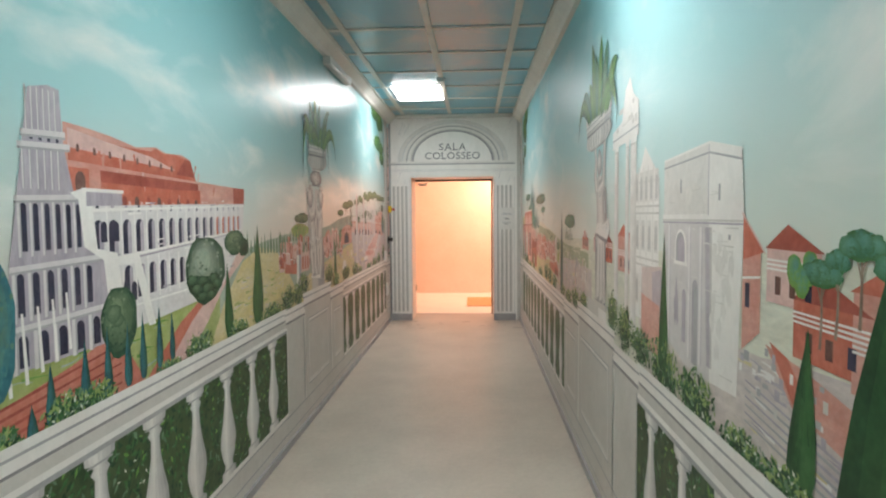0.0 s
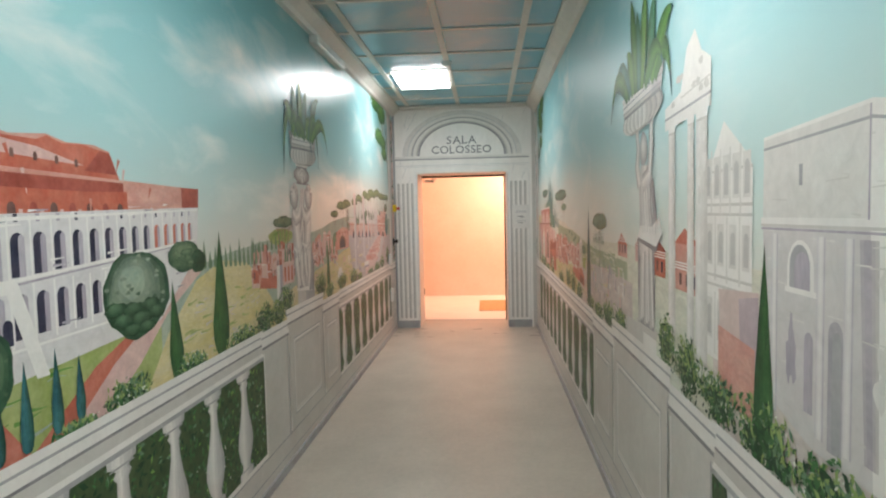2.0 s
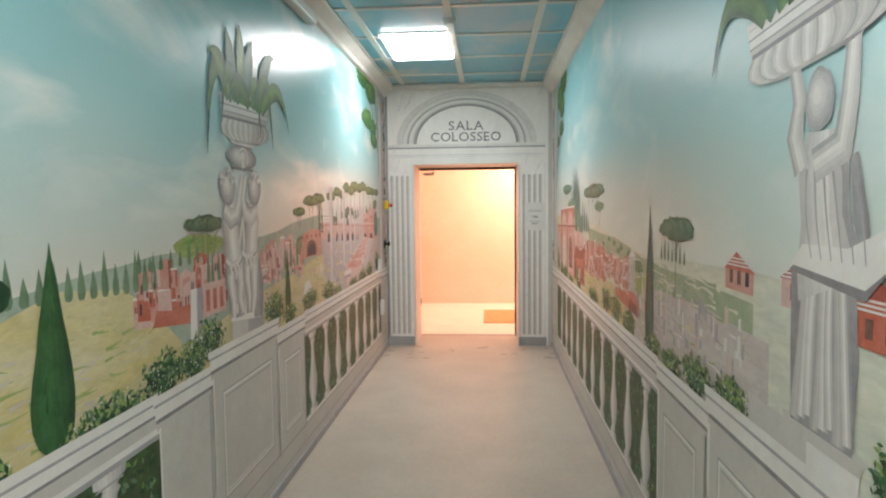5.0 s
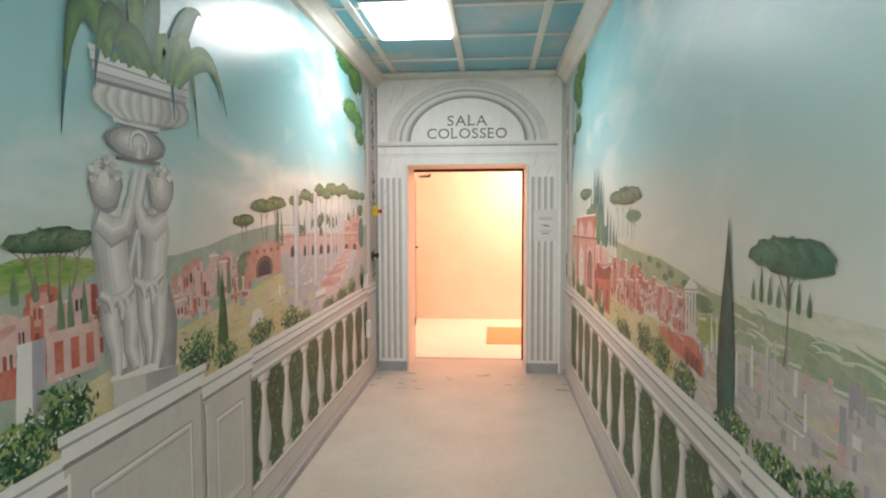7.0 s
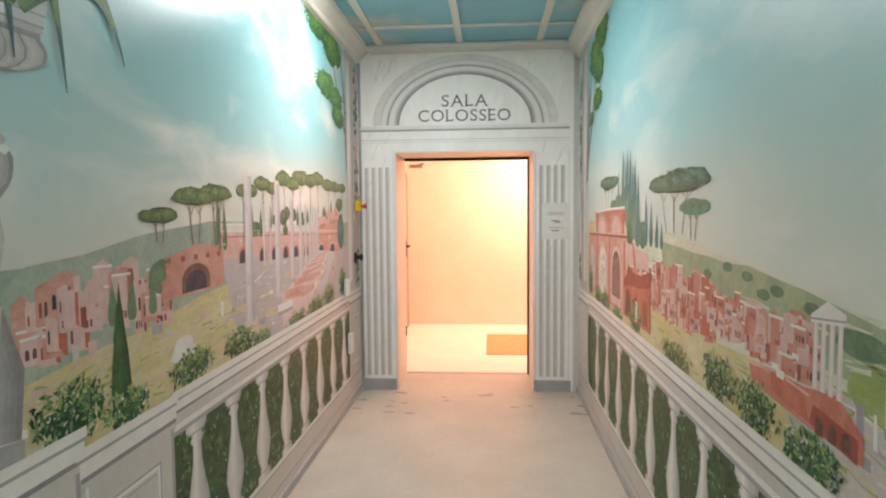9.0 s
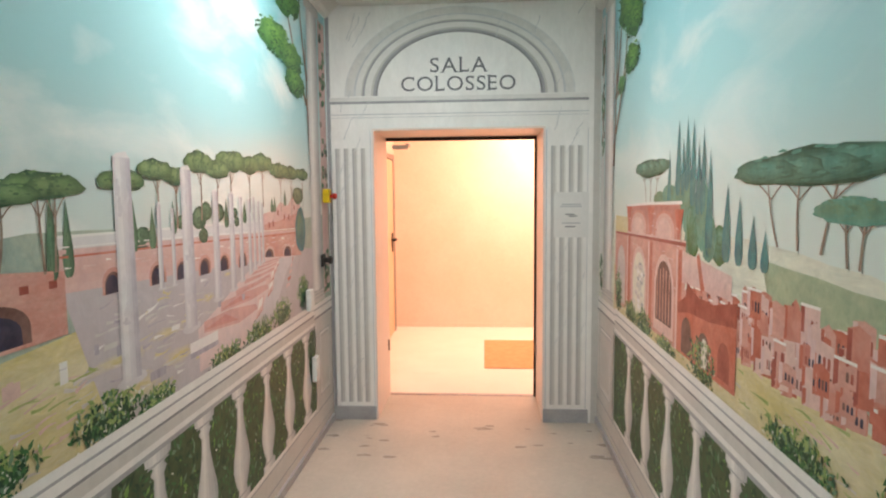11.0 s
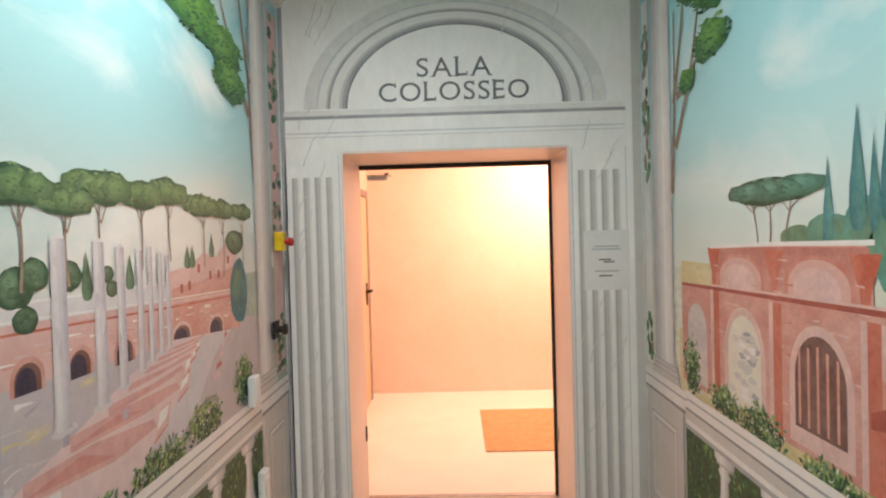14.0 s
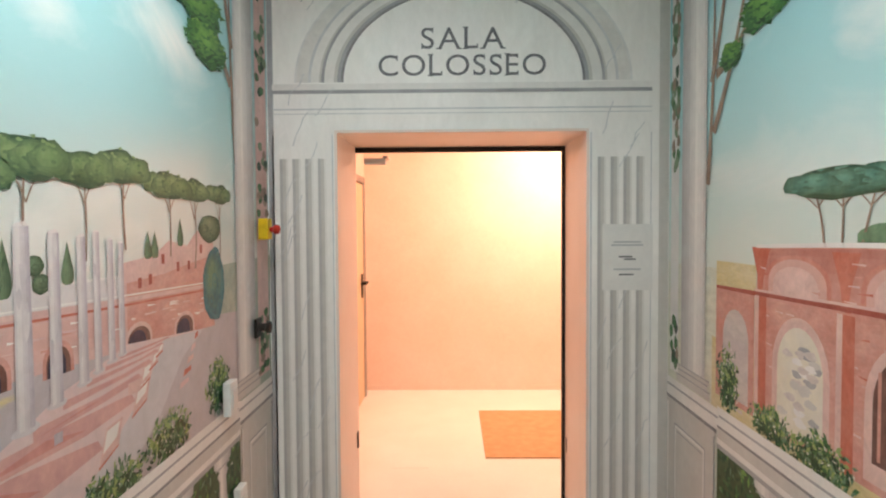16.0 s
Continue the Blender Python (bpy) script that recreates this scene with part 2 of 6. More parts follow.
def box(bm, x0, x1, y0, y1, z0, z1, bevel=0.0):
    vs = [bm.verts.new((x, y, z)) for x in (x0, x1) for y in (y0, y1) for z in (z0, z1)]
    fs = [bm.faces.new([vs[i] for i in q]) for q in ((0, 1, 3, 2), (4, 6, 7, 5), (0, 4, 5, 1), (2, 3, 7, 6), (0, 2, 6, 4), (1, 5, 7, 3))]
    if bevel:
        es = list({e for f in fs for e in f.edges})
        bmesh.ops.bevel(bm, geom=es, offset=bevel, segments=2, affect="EDGES", profile=0.5)
    return bm


def boxed(*a, bevel=0.0):
    return box(bmesh.new(), *a, bevel=bevel)


def lathe(bm, prof, n, m):
    """A turned solid about z: rows of (radius, height), placed by m."""
    rings = [[bm.verts.new(m @ Vector((r * math.cos(2 * math.pi * i / n), r * math.sin(2 * math.pi * i / n), z))) for i in range(n)] for r, z in prof]
    for a, b in zip(rings, rings[1:]):
        for i in range(n):
            bm.faces.new((a[i], a[(i + 1) % n], b[(i + 1) % n], b[i]))
    bm.faces.new(rings[0][::-1])
    bm.faces.new(rings[-1])
    return bm


COATS = {}


class Paint:
    """A painted motif on a long wall: flat shapes in (along, height), each coat a hair above the one under it."""

    def __init__(self, side, coat):
        self.side, self.coat = side, coat
        self.shapes, self.mats = [], []
        COATS[side, coat] = COATS.get((side, coat), -1) + 1
        self.slot = COATS[side, coat] % 9

    def poly(self, pts, mat, d=0):
        area2 = sum(a[0] * b[1] - b[0] * a[1] for a, b in zip(pts, list(pts[1:]) + [pts[0]]))
        pts = list(pts)
        if (area2 > 0) != (self.side == "L"):
            pts.reverse()
        if mat not in self.mats:
            self.mats.append(mat)
        self.shapes.append((d, len(self.shapes), pts, self.mats.index(mat)))
        return self

    def rect(self, a, b, z0, z1, mat, d=0):
        return self.poly([(a, z0), (b, z0), (b, z1), (a, z1)], mat, d)

    def arch(self, a, b, z0, z1, mat, d=0, n=7):
        """An opening with a round head; a and b may come in either order."""
        r, c = (b - a) / 2, (a + b) / 2
        h = min(abs(r) * 1.1, (z1 - z0) * 0.6)
        return self.poly([(a, z0), (b, z0)] + [(c + r * math.cos(math.pi * i / n), z1 - h + h * math.sin(math.pi * i / n)) for i in range(n + 1)], mat, d)

    def blob(self, c, z, ry, rz, mat, d=0, rough=0.16, n=22, flat=False):
        ph = [random.uniform(0, 6.28) for _ in range(3)]
        pts = []
        for i in range(n):
            a = 2 * math.pi * i / n
            r = 1 + rough * (0.6 * math.sin(3 * a + ph[0]) + 0.5 * math.sin(5 * a + ph[1]) + 0.4 * math.sin(9 * a + ph[2]))
            s = math.sin(a) * (0.55 if flat and math.sin(a) < 0 else 1)
            pts.append((c + ry * r * math.cos(a), z + rz * r * s))
        return self.poly(pts, mat, d)

    def strip(self, path, w0, w1, mat, d=0):
        """A brush stroke along a path, its width running from w0 to w1."""
        P = [Vector(p) for p in path]
        lo, hi = [], []
        for i, p in enumerate(P):
            t = (P[min(i + 1, len(P) - 1)] - P[max(i - 1, 0)]).normalized()
            w = (w0 + (w1 - w0) * i / (len(P) - 1)) / 2
            nn = Vector((-t.y, t.x)) * w
            lo.append(tuple(p + nn))
            hi.append(tuple(p - nn))
        return self.poly(lo + hi[::-1], mat, d)

    def bands(self, left, right, dark, light, d=0, lit=0.3, n=6):
        """A rounded form between two edges: lengthwise strokes from dark through light to dark."""
        for j in range(n):
            f, g = j / n, (j + 0.5) / n
            t = 1 - abs(g - lit) / (lit if g < lit else 1 - lit) * (0.55 if g < lit else 1.0)
            a = [(u[0] + (v[0] - u[0]) * f, u[1] + (v[1] - u[1]) * f) for u, v in zip(left, right)]
            self.poly(a + list(right)[::-1], blend(dark, light, t), d + 0.001 * j)
        return self

    def tube(self, path, widths, dark, light, d=0, lit=0.3, n=6):
        """A limb or shaft along a path, shaded round its width."""
        P = [Vector(p) for p in path]
        lo, hi = [], []
        for i, q in enumerate(P):
            t = (P[min(i + 1, len(P) - 1)] - P[max(i - 1, 0)]).normalized()
            nn = Vector((-t.y, t.x)) * widths[i] / 2
            lo.append(tuple(q + nn))
            hi.append(tuple(q - nn))
        return self.bands(lo, hi, dark, light, d, lit, n)

    def orb(self, c, z, ry, rz, dark, light, d=0, lit=(-0.22, 0.3), n=6, rough=0.05, flat=False):
        """A rounded lump: rings that grow lighter towards the lit side."""
        ph = [random.uniform(0, 6.28) for _ in range(3)]
        for j in range(n):
            k = 1 - 0.86 * j / n
            cc, zz = c + ry * lit[0] * j / n, z + rz * lit[1] * j / n
            pts = []
            for i in range(22):
                a = 2 * math.pi * i / 22
                r = k * (1 + rough * (0.6 * math.sin(3 * a + ph[0] + j) + 0.5 * math.sin(5 * a + ph[1]) + 0.5 * math.sin(8 * a + ph[2] + j)))
                q = math.sin(a) * (0.6 if flat and math.sin(a) < 0 else 1)
                pts.append((cc + ry * r * math.cos(a), zz + rz * r * q))
            self.poly(pts, blend(dark, light, j / (n - 1)), d + 0.001 * j)
        return self

    def leaf(self, c, z, size, mat, d=0):
        a = random.uniform(0, 6.28)
        u, v = (math.cos(a) * size, math.sin(a) * size), (-math.sin(a) * size * 0.42, math.cos(a) * size * 0.42)
        return self.poly([(c - u[0], z - u[1]), (c + v[0], z + v[1]), (c + u[0], z + u[1]), (c - v[0], z - v[1])], mat, d)

    def done(self, name, label=""):
        me = bpy.data.meshes.new(name)
        self.shapes.sort(key=lambda s: s[:2])
        boxes = np.array([(min(q[0] for q in t), max(q[0] for q in t), min(q[1] for q in t), max(q[1] for q in t)) for _, _, t, _ in self.shapes])
        level = np.zeros(len(boxes), int)
        verts, faces = [], []
        for k, (_, _, pts, _) in enumerate(self.shapes):
            a, b, c, d = boxes[k]
            under = (boxes[:k, 0] < b) & (boxes[:k, 1] > a) & (boxes[:k, 2] < d) & (boxes[:k, 3] > c)
            level[k] = level[:k][under].max() + 1 if under.any() else 0
            lift = 0.00045 * self.coat + 0.00004 * self.slot + 0.00001 * min(int(level[k]), 150)
            x = XL + lift if self.side == "L" else XR - lift
            faces.append(tuple(range(len(verts), len(verts) + len(pts))))
            verts += [(x, q[0], q[1]) for q in pts]
        me.from_pydata(verts, [], faces)
        for m in self.mats:
            me.materials.append(m)
        me.polygons.foreach_set("material_index", [s[3] for s in self.shapes])
        me.update()
        ob = new(name, me)
        ob.parent = WALLS[self.side]
        return tagged(ob, label)


def curve(a, b, bow, n=8):
    """Points from a to b, bowed sideways."""
    a, b = Vector(a), Vector(b)
    t = b - a
    nn = Vector((-t.y, t.x))
    return [tuple(a + t * (i / n) + nn * bow * math.sin(math.pi * i / n)) for i in range(n + 1)]


# ---- the large structure ----
WALLS = {
    "L": tagged(part("wall_west", boxed(XL - 0.12, XL, Y0, YD + 0.02, 0, ZC + 0.1), SKY_L), "corridor wall painted with a Roman landscape under a turquoise sky", "wall", kind="structure"),
    "R": tagged(part("wall_east", boxed(XR, XR + 0.12, Y0, YD + 0.02, 0, ZC + 0.1), SKY_R), "corridor wall painted with ruins, cypresses and pale sky", "wall", kind="structure"),
}
tagged(part("wall_south", boxed(XL - 0.12, XR + 0.12, Y0 - 0.12, Y0, 0, ZC + 0.1), CREAM), "plain cream wall closing the corridor", "wall", kind="structure")
tagged(part("floor", boxed(-2.6, 2.6, Y0 - 0.1, YB + 0.1, -0.08, 0), FLOOR), "worn pale beige vinyl floor with a dull sheen", "floor", kind="structure")

# door wall with its opening
bm = bmesh.new()
box(bm, XL, DL, YD, YI, 0, ZC + 0.1)
box(bm, DR, XR, YD, YI, 0, ZC + 0.1)
box(bm, DL, DR, YD, YI, DH, ZC + 0.1)
wall_north = tagged(part("wall_north", bm, MARBLE), "white marbled door wall with painted pilasters and arch", "wall", kind="structure")

# room beyond
tagged(part("wall_room_back", boxed(-2.6, 2.6, YB, YB + 0.1, 0, 2.8), ROOMWALL), "plain peach wall of the lit room", "wall", kind="structure")
tagged(part("wall_room_west", boxed(-1.05, -0.95, YI, YB, 0, 2.8), ROOMWALL), "plain peach side wall of the lit room", "wall", kind="structure")
tagged(part("wall_room_east", boxed(1.9, 2.0, YI, YB, 0, 2.8), ROOMWALL), "plain peach side wall of the lit room", "wall", kind="structure")
bm = bmesh.new()
box(bm, XR, 1.9, YI - 0.1, YI, 0, 2.8)
tagged(part("wall_room_front", bm, ROOMWALL), "plain peach wall beside the doorway", "wall", kind="structure")
tagged(part("ceiling_room", boxed(-2.6, 2.0, YI, YB + 0.1, 2.8, 2.9), ROOMWALL), "plain ceiling of the lit room", "ceiling", kind="structure")
tagged(part("baseboard_room", boxed(-0.95, 1.9, YB - 0.012, YB, 0, 0.05), ROOMWALL), "low peach baseboard", "baseboard", kind="structure")

# ceiling: painted sky between cream ribs, cornice round it
bm = bmesh.new()
box(bm, XL, XR, Y0, YD, ZC, ZC + 0.1)
tagged(part("ceiling", bm, SKY_C), "ceiling painted as a blue sky behind cream ribs", "ceiling", kind="structure")
bm = bmesh.new()
for x in (-0.71, -0.05, 0.60):
    box(bm, x - 0.027, x + 0.027, Y0, YD - 0.2, ZC - 0.012, ZC, 0.004)
y = 8.25
while y > Y0:
    for a, b in ((-0.83, -0.737), (-0.683, -0.077), (-0.023, 0.573), (0.627, 0.83)):
        box(bm, a, b, y - 0.02, y + 0.02, ZC - 0.010, ZC)
    y -= 0.705
tagged(part("ceiling_trim", bm, CREAM), "cream ribs dividing the painted ceiling", "trim", kind="structure")
for nm, x0, x1 in (("cornice", XL, -0.83), ("cornice", 0.83, XR)):
    bm = bmesh.new()
    s = 1 if x0 < 0 else -1
    w = XL if x0 < 0 else XR
    steps = [(0.0, -0.11), (0.03, -0.10), (0.045, -0.075), (0.085, -0.04), (0.105, -0.02), (0.125, -0.018), (0.125, 0.0), (0, 0)]
    lo = [bm.verts.new((w + s * a, Y0, ZC + z)) for a, z in steps]
    hi = [bm.verts.new((w + s * a, YD, ZC + z)) for a, z in steps]
    for i in range(len(steps)):
        j = (i + 1) % len(steps)
        bm.faces.new((lo[i], lo[j], hi[j], hi[i]) if s < 0 else (lo[j], lo[i], hi[i], hi[j]))
    tagged(part("cornice", bm, CREAM), "cream moulded cornice along the ceiling edge", "cornice", kind="structure")
tagged(part("cornice", boxed(-0.83, 0.83, YD - 0.20, YD, ZC - 0.035, ZC, bevel=0.012), CREAM), "cream moulded cornice above the door wall", "cornice", kind="structure")

# base strip of the long walls
for nm, x0, x1 in (("baseboard", XL, XL + 0.018), ("baseboard", XR - 0.018, XR)):
    tagged(part(nm, boxed(x0, x1, Y0, YD, 0, 0.05, bevel=0.003), SHADE), "narrow grey skirting strip", "baseboard", kind="structure")


# ---- ceiling lamps ----
GLOW = glowing("lamp_glow", COOL, LAMP_GLOW)


def ceiling_lamp(x, y):
    ob = thing("ceiling_lamp", (x, y, ZC), "square white ceiling lamp with a bright rounded diffuser", "lamp", group="corridor ceiling lamps")
    part("housing", boxed(x - 0.29, x + 0.29, y - 0.41, y + 0.41, ZC - 0.010, ZC - 0.001, bevel=0.003), WHITE, ob)
    part("diffuser", boxed(x - 0.265, x + 0.265, y - 0.385, y + 0.385, ZC - 0.026, ZC - 0.0105, bevel=0.007), GLOW, ob, "glowing frosted diffuser")


for x, y in CORRIDOR_LAMPS:
    ceiling_lamp(x, y)

# slim emergency light under the west cornice
em = thing("emergency_light", (XL, 5.5, 2.83), "slim white emergency light under the cornice", "lamp")
part("housing", boxed(XL, XL + 0.07, 5.05, 5.9, 2.795, 2.86, bevel=0.01), WHITE, em)
part("lens", boxed(XL + 0.015, XL + 0.06, 5.08, 5.87, 2.788, 2.7945, bevel=0.002), PAPER, em, "clear ribbed lens")
sm = thing("smoke_detector", (0.05, 6.5, ZC), "small round white smoke detector", "smoke detector")
part("base", lathe(bmesh.new(), [(0.05, -0.026), (0.05, -0.012)], 20, pose(-0.05, 6.42, ZC)), WHITE, sm)
part("dome", lathe(bmesh.new(), [(0.02, -0.05), (0.036, -0.045), (0.042, -0.027)], 20, pose(-0.05, 6.42, ZC)), WHITE, sm)

# ---- painted balustrades ----
PROFILE = ((0, 0.082), (0.07, 0.082), (0.09, 0.05), (0.13, 0.045), (0.2, 0.07), (0.32, 0.092), (0.42, 0.085), (0.55, 0.058), (0.7, 0.036), (0.82, 0.032), (0.86, 0.052), (0.89, 0.036), (0.92, 0.06), (0.93, 0.08), (1, 0.085))
Z_BASE, Z_RAIL = 0.235, 0.785


def baluster(side, y, lit):
    p = Paint(side, 9)
    hgt = Z_RAIL - Z_BASE
    zs = [(Z_BASE + f * hgt, w * 1.02) for f, w in PROFILE]
    p.bands([(y - lit * w, z) for z, w in zs], [(y + lit * w, z) for z, w in zs], SHADE, STONE_L, 0, 0.32, 7)
    for f in (0.075, 0.91):
        p.rect(y - 0.07, y + 0.07, Z_BASE + f * hgt - 0.004, Z_BASE + f * hgt + 0.003, SHADE, 3)
    return p.done("baluster")


def rail(side, a, b):
    p = Paint(side, 10)
    bands = ((0.905, 0.935, STONE_L), (0.896, 0.905, SHADE), (0.862, 0.896, STONE_L), (0.852, 0.862, DEEP), (0.812, 0.852, STONE), (0.79, 0.812, STONE_L), (0.772, 0.79, SHADE))
    for z0, z1, m in bands:
        p.rect(a, b, z0, z1, m)
    p.done("rail", "pale painted stone handrail")
    p = Paint(side, 10)
    for z0, z1, m in ((0.215, 0.24, STONE_L), (0.205, 0.215, SHADE), (0.105, 0.205, STONE), (0.095, 0.105, SHADE), (0.03, 0.095, STONE)):
        p.rect(a, b, z0, z1, m)
    p.done("plinth", "pale painted stone plinth")


def pedestal(side, a, b, top, panel=True, shade=1):
    p = Paint(side, 10.6)
    p.rect(a, b, 0.03, top, STONE)
    o = 0.035
    for z0, z1, m in ((top - 0.03, top, STONE_L), (top - 0.04, top - 0.03, SHADE), (top - 0.085, top - 0.04, STONE_L), (top - 0.10, top - 0.085, DEEP), (top - 0.125, top - 0.10, STONE)):
        p.rect(a - o, b + o, z0, z1, m, 1)
        o *= 0.8
    p.rect(a - 0.02, b + 0.02, 0.03, 0.2, STONE, 1)
    p.rect(a - 0.02, b + 0.02, 0.2, 0.21, SHADE, 2)
    p.rect(a - 0.02, b + 0.02, 0.095, 0.102, SHADE, 2)
    if panel:
        e, z0, z1 = 0.09, 0.29, top - 0.2
        for k, (m, w) in enumerate(((SHADE, 0.0), (STONE_L, 0.008), (STONE, 0.02))):
            p.rect(a + e + w, b - e - w, z0 + w, z1 - w, m, 2 + k)
        p.rect(a + e + 0.03, b - e - 0.03, z0 + 0.03, z0 + 0.036, STONE_L, 6)
        p.rect(a + e + 0.03, b - e - 0.03, z1 - 0.036, z1 - 0.03, SHADE, 6)
    p.rect(a, a + 0.012, 0.21, top - 0.12, STONE_L if shade > 0 else SHADE, 7)
    p.rect(b - 0.02, b, 0.21, top - 0.12, SHADE if shade > 0 else STONE_L, 7)
    p.done("pedestal", "panelled painted stone pedestal")


def hedge(side, a, b):
    """Dark foliage seen between the balusters."""
    p = Paint(side, 7)
    p.rect(a, b, Z_BASE - 0.02, Z_RAIL + 0.01, HEDGE)
    k = int((b - a) * 780)
    for i in range(k):
        y, z = random.uniform(a + 0.02, b - 0.02), random.uniform(Z_BASE, Z_RAIL)
        f = random.random()
        m = G_DARK if f < 0.42 else G_MID if f < 0.78 else G_HAZY if f < 0.9 else G_LIGHT if f < 0.975 else BLOSSOM
        p.leaf(y, z, random.uniform(0.010, 0.024) * (0.5 if m is BLOSSOM else 1), m, 1 + i % 9)
    tagged(p.done("painted_hedge", "dark painted hedge leaves between balusters"), kind="stuff")


def bush(side, y, z, ry, rz, flowers=0.11, n=330):
    p = Paint(side, 8)
    p.blob(y, z - rz * 0.15, ry * 0.8, rz * 0.75, G_DARK, 0, 0.25, 26)
    for i in range(n):
        a, r = random.uniform(0, 6.28), math.sqrt(random.random()) * random.choice((0.95, 1.0, 1.15, 1.35))
        yy, zz = y + ry * r * math.cos(a), z + rz * r * math.sin(a)
        f = random.random() + 0.25 * (zz - z) / rz
        m = G_DARK if f < 0.32 else G_MID if f < 0.58 else G_HAZY if f < 0.78 else blend(G_LIGHT, OCHRE, 0.25)
        if random.random() < flowers:
            m = BLOSSOM
        p.leaf(yy, zz, random.uniform(0.008, 0.019) * (0.55 if m is BLOSSOM else 1), m, 1 + i % 9)
    tagged(p.done("painted_bush", "painted flowering bush behind the rail"), kind="stuff")


SPACING = 0.345
rows = {"L": ([2.26 - SPACING * k for k in range(0, 12)] + [2.26 + SPACING * k for k in range(1, 5)] + [5.83 + SPACING * k for k in range(8)], 1),
        "R": ([2.30 - SPACING * k for k in range(0, 12)] + [4.72 + 0.36 * k for k in range(10)], -1)}
for side, spans in (("L", ((Y0, 3.93), (5.66, 8.44))), ("R", ((Y0, 2.50), (4.52, 8.34)))):
    for a, b in spans:
        hedge(side, max(a, 0.9), b)
        rail(side, a, b)
    for y in rows[side][0]:
        baluster(side, y, rows[side][1])
for side, a, b, top, panel in (("L", 3.93, 4.34, 0.925, False), ("L", 4.36, 5.16, 0.985, True), ("L", 5.18, 5.66, 0.925, True), ("L", 8.46, 8.885, 0.925, True),
                               ("R", 2.50, 2.92, 0.925, False), ("R", 2.94, 3.92, 0.985, True), ("R", 3.94, 4.52, 0.925, True), ("R", 8.36, 8.885, 0.925, True)):
    pedestal(side, a, b, top, panel, 1 if side == "L" else -1)
for y, z, ry, rz in ((1.50, 0.94, 0.06, 0.05), (1.78, 0.96, 0.10, 0.06), (1.92, 0.95, 0.08, 0.05), (2.40, 0.93, 0.10, 0.03), (2.66, 0.96, 0.12, 0.06), (3.12, 0.95, 0.12, 0.05), (3.66, 0.95, 0.17, 0.06), (3.98, 1.00, 0.12, 0.08),
                     (4.20, 1.00, 0.10, 0.08), (4.36, 1.05, 0.11, 0.09), (5.14, 1.05, 0.14, 0.08), (5.40, 0.98, 0.10, 0.05), (5.82, 1.00, 0.13, 0.06), (6.28, 0.99, 0.14, 0.07), (6.55, 0.95, 0.10, 0.04), (7.10, 0.95, 0.14, 0.05), (7.50, 0.97, 0.16, 0.06), (7.82, 1.00, 0.13, 0.07), (8.22, 1.06, 0.09, 0.10)):
    bush("L", y, z - 0.1 * rz, ry, rz * 0.9)
for y, z, ry, rz in ((1.30, 0.96, 0.10, 0.05), (1.52, 0.96, 0.12, 0.06), (1.86, 1.00, 0.16, 0.10), (2.16, 1.02, 0.16, 0.10), (2.46, 1.02, 0.13, 0.08), (2.72, 1.05, 0.13, 0.10), (2.96, 1.08, 0.10, 0.11), (3.74, 1.01, 0.12, 0.07), (4.05, 1.00, 0.14, 0.07), (4.34, 0.97, 0.12, 0.05),
                     (4.62, 0.97, 0.12, 0.06), (5.10, 0.99, 0.13, 0.07), (5.40, 1.02, 0.12, 0.08), (5.68, 1.03, 0.13, 0.08), (6.15, 0.98, 0.18, 0.06), (6.86, 1.03, 0.15, 0.09), (7.30, 0.96, 0.12, 0.05), (7.68, 0.99, 0.14, 0.07), (7.95, 1.00, 0.12, 0.06), (8.26, 1.08, 0.08, 0.13)):
    bush("R", y, z - 0.2 * rz, ry * 0.9, rz * 0.8)


# ---- painted landscape: kinds of motif ----
def cypress(side, coat, y, z0, z1, w, dark=G_DARK, light=G_MID, lean=0.0):
    p = Paint(side, coat)
    h = z1 - z0
    shape = ((0, 0.45), (0.05, 0.8), (0.14, 0.97), (0.25, 1.0), (0.38, 0.9), (0.5, 0.74), (0.63, 0.55), (0.75, 0.37), (0.86, 0.2), (0.94, 0.08), (1, 0.01))
    edge = lambda s: [(y + lean * f + s * w / 2 * k * random.uniform(0.95, 1.05), z0 + f * h) for f, k in shape]
    p.bands(edge(-1), edge(1), dark, light, 0, 0.3, 6)
    for i in range(14):
        f = random.uniform(0.03, 0.8)
        k = random.uniform(-0.38, 0.38) * w * (1 - f)
        p.strip(curve((y + lean * f + k, z0 + f * h), (y + lean * f + k * 0.75, z0 + (f + 0.13) * h), random.uniform(-0.1, 0.1), 4), w * 0.05, 0.001, blend(dark, light, random.uniform(0.0, 1.0)), 2)
    return p.done("painted_cypress", "painted slender dark green cypress")


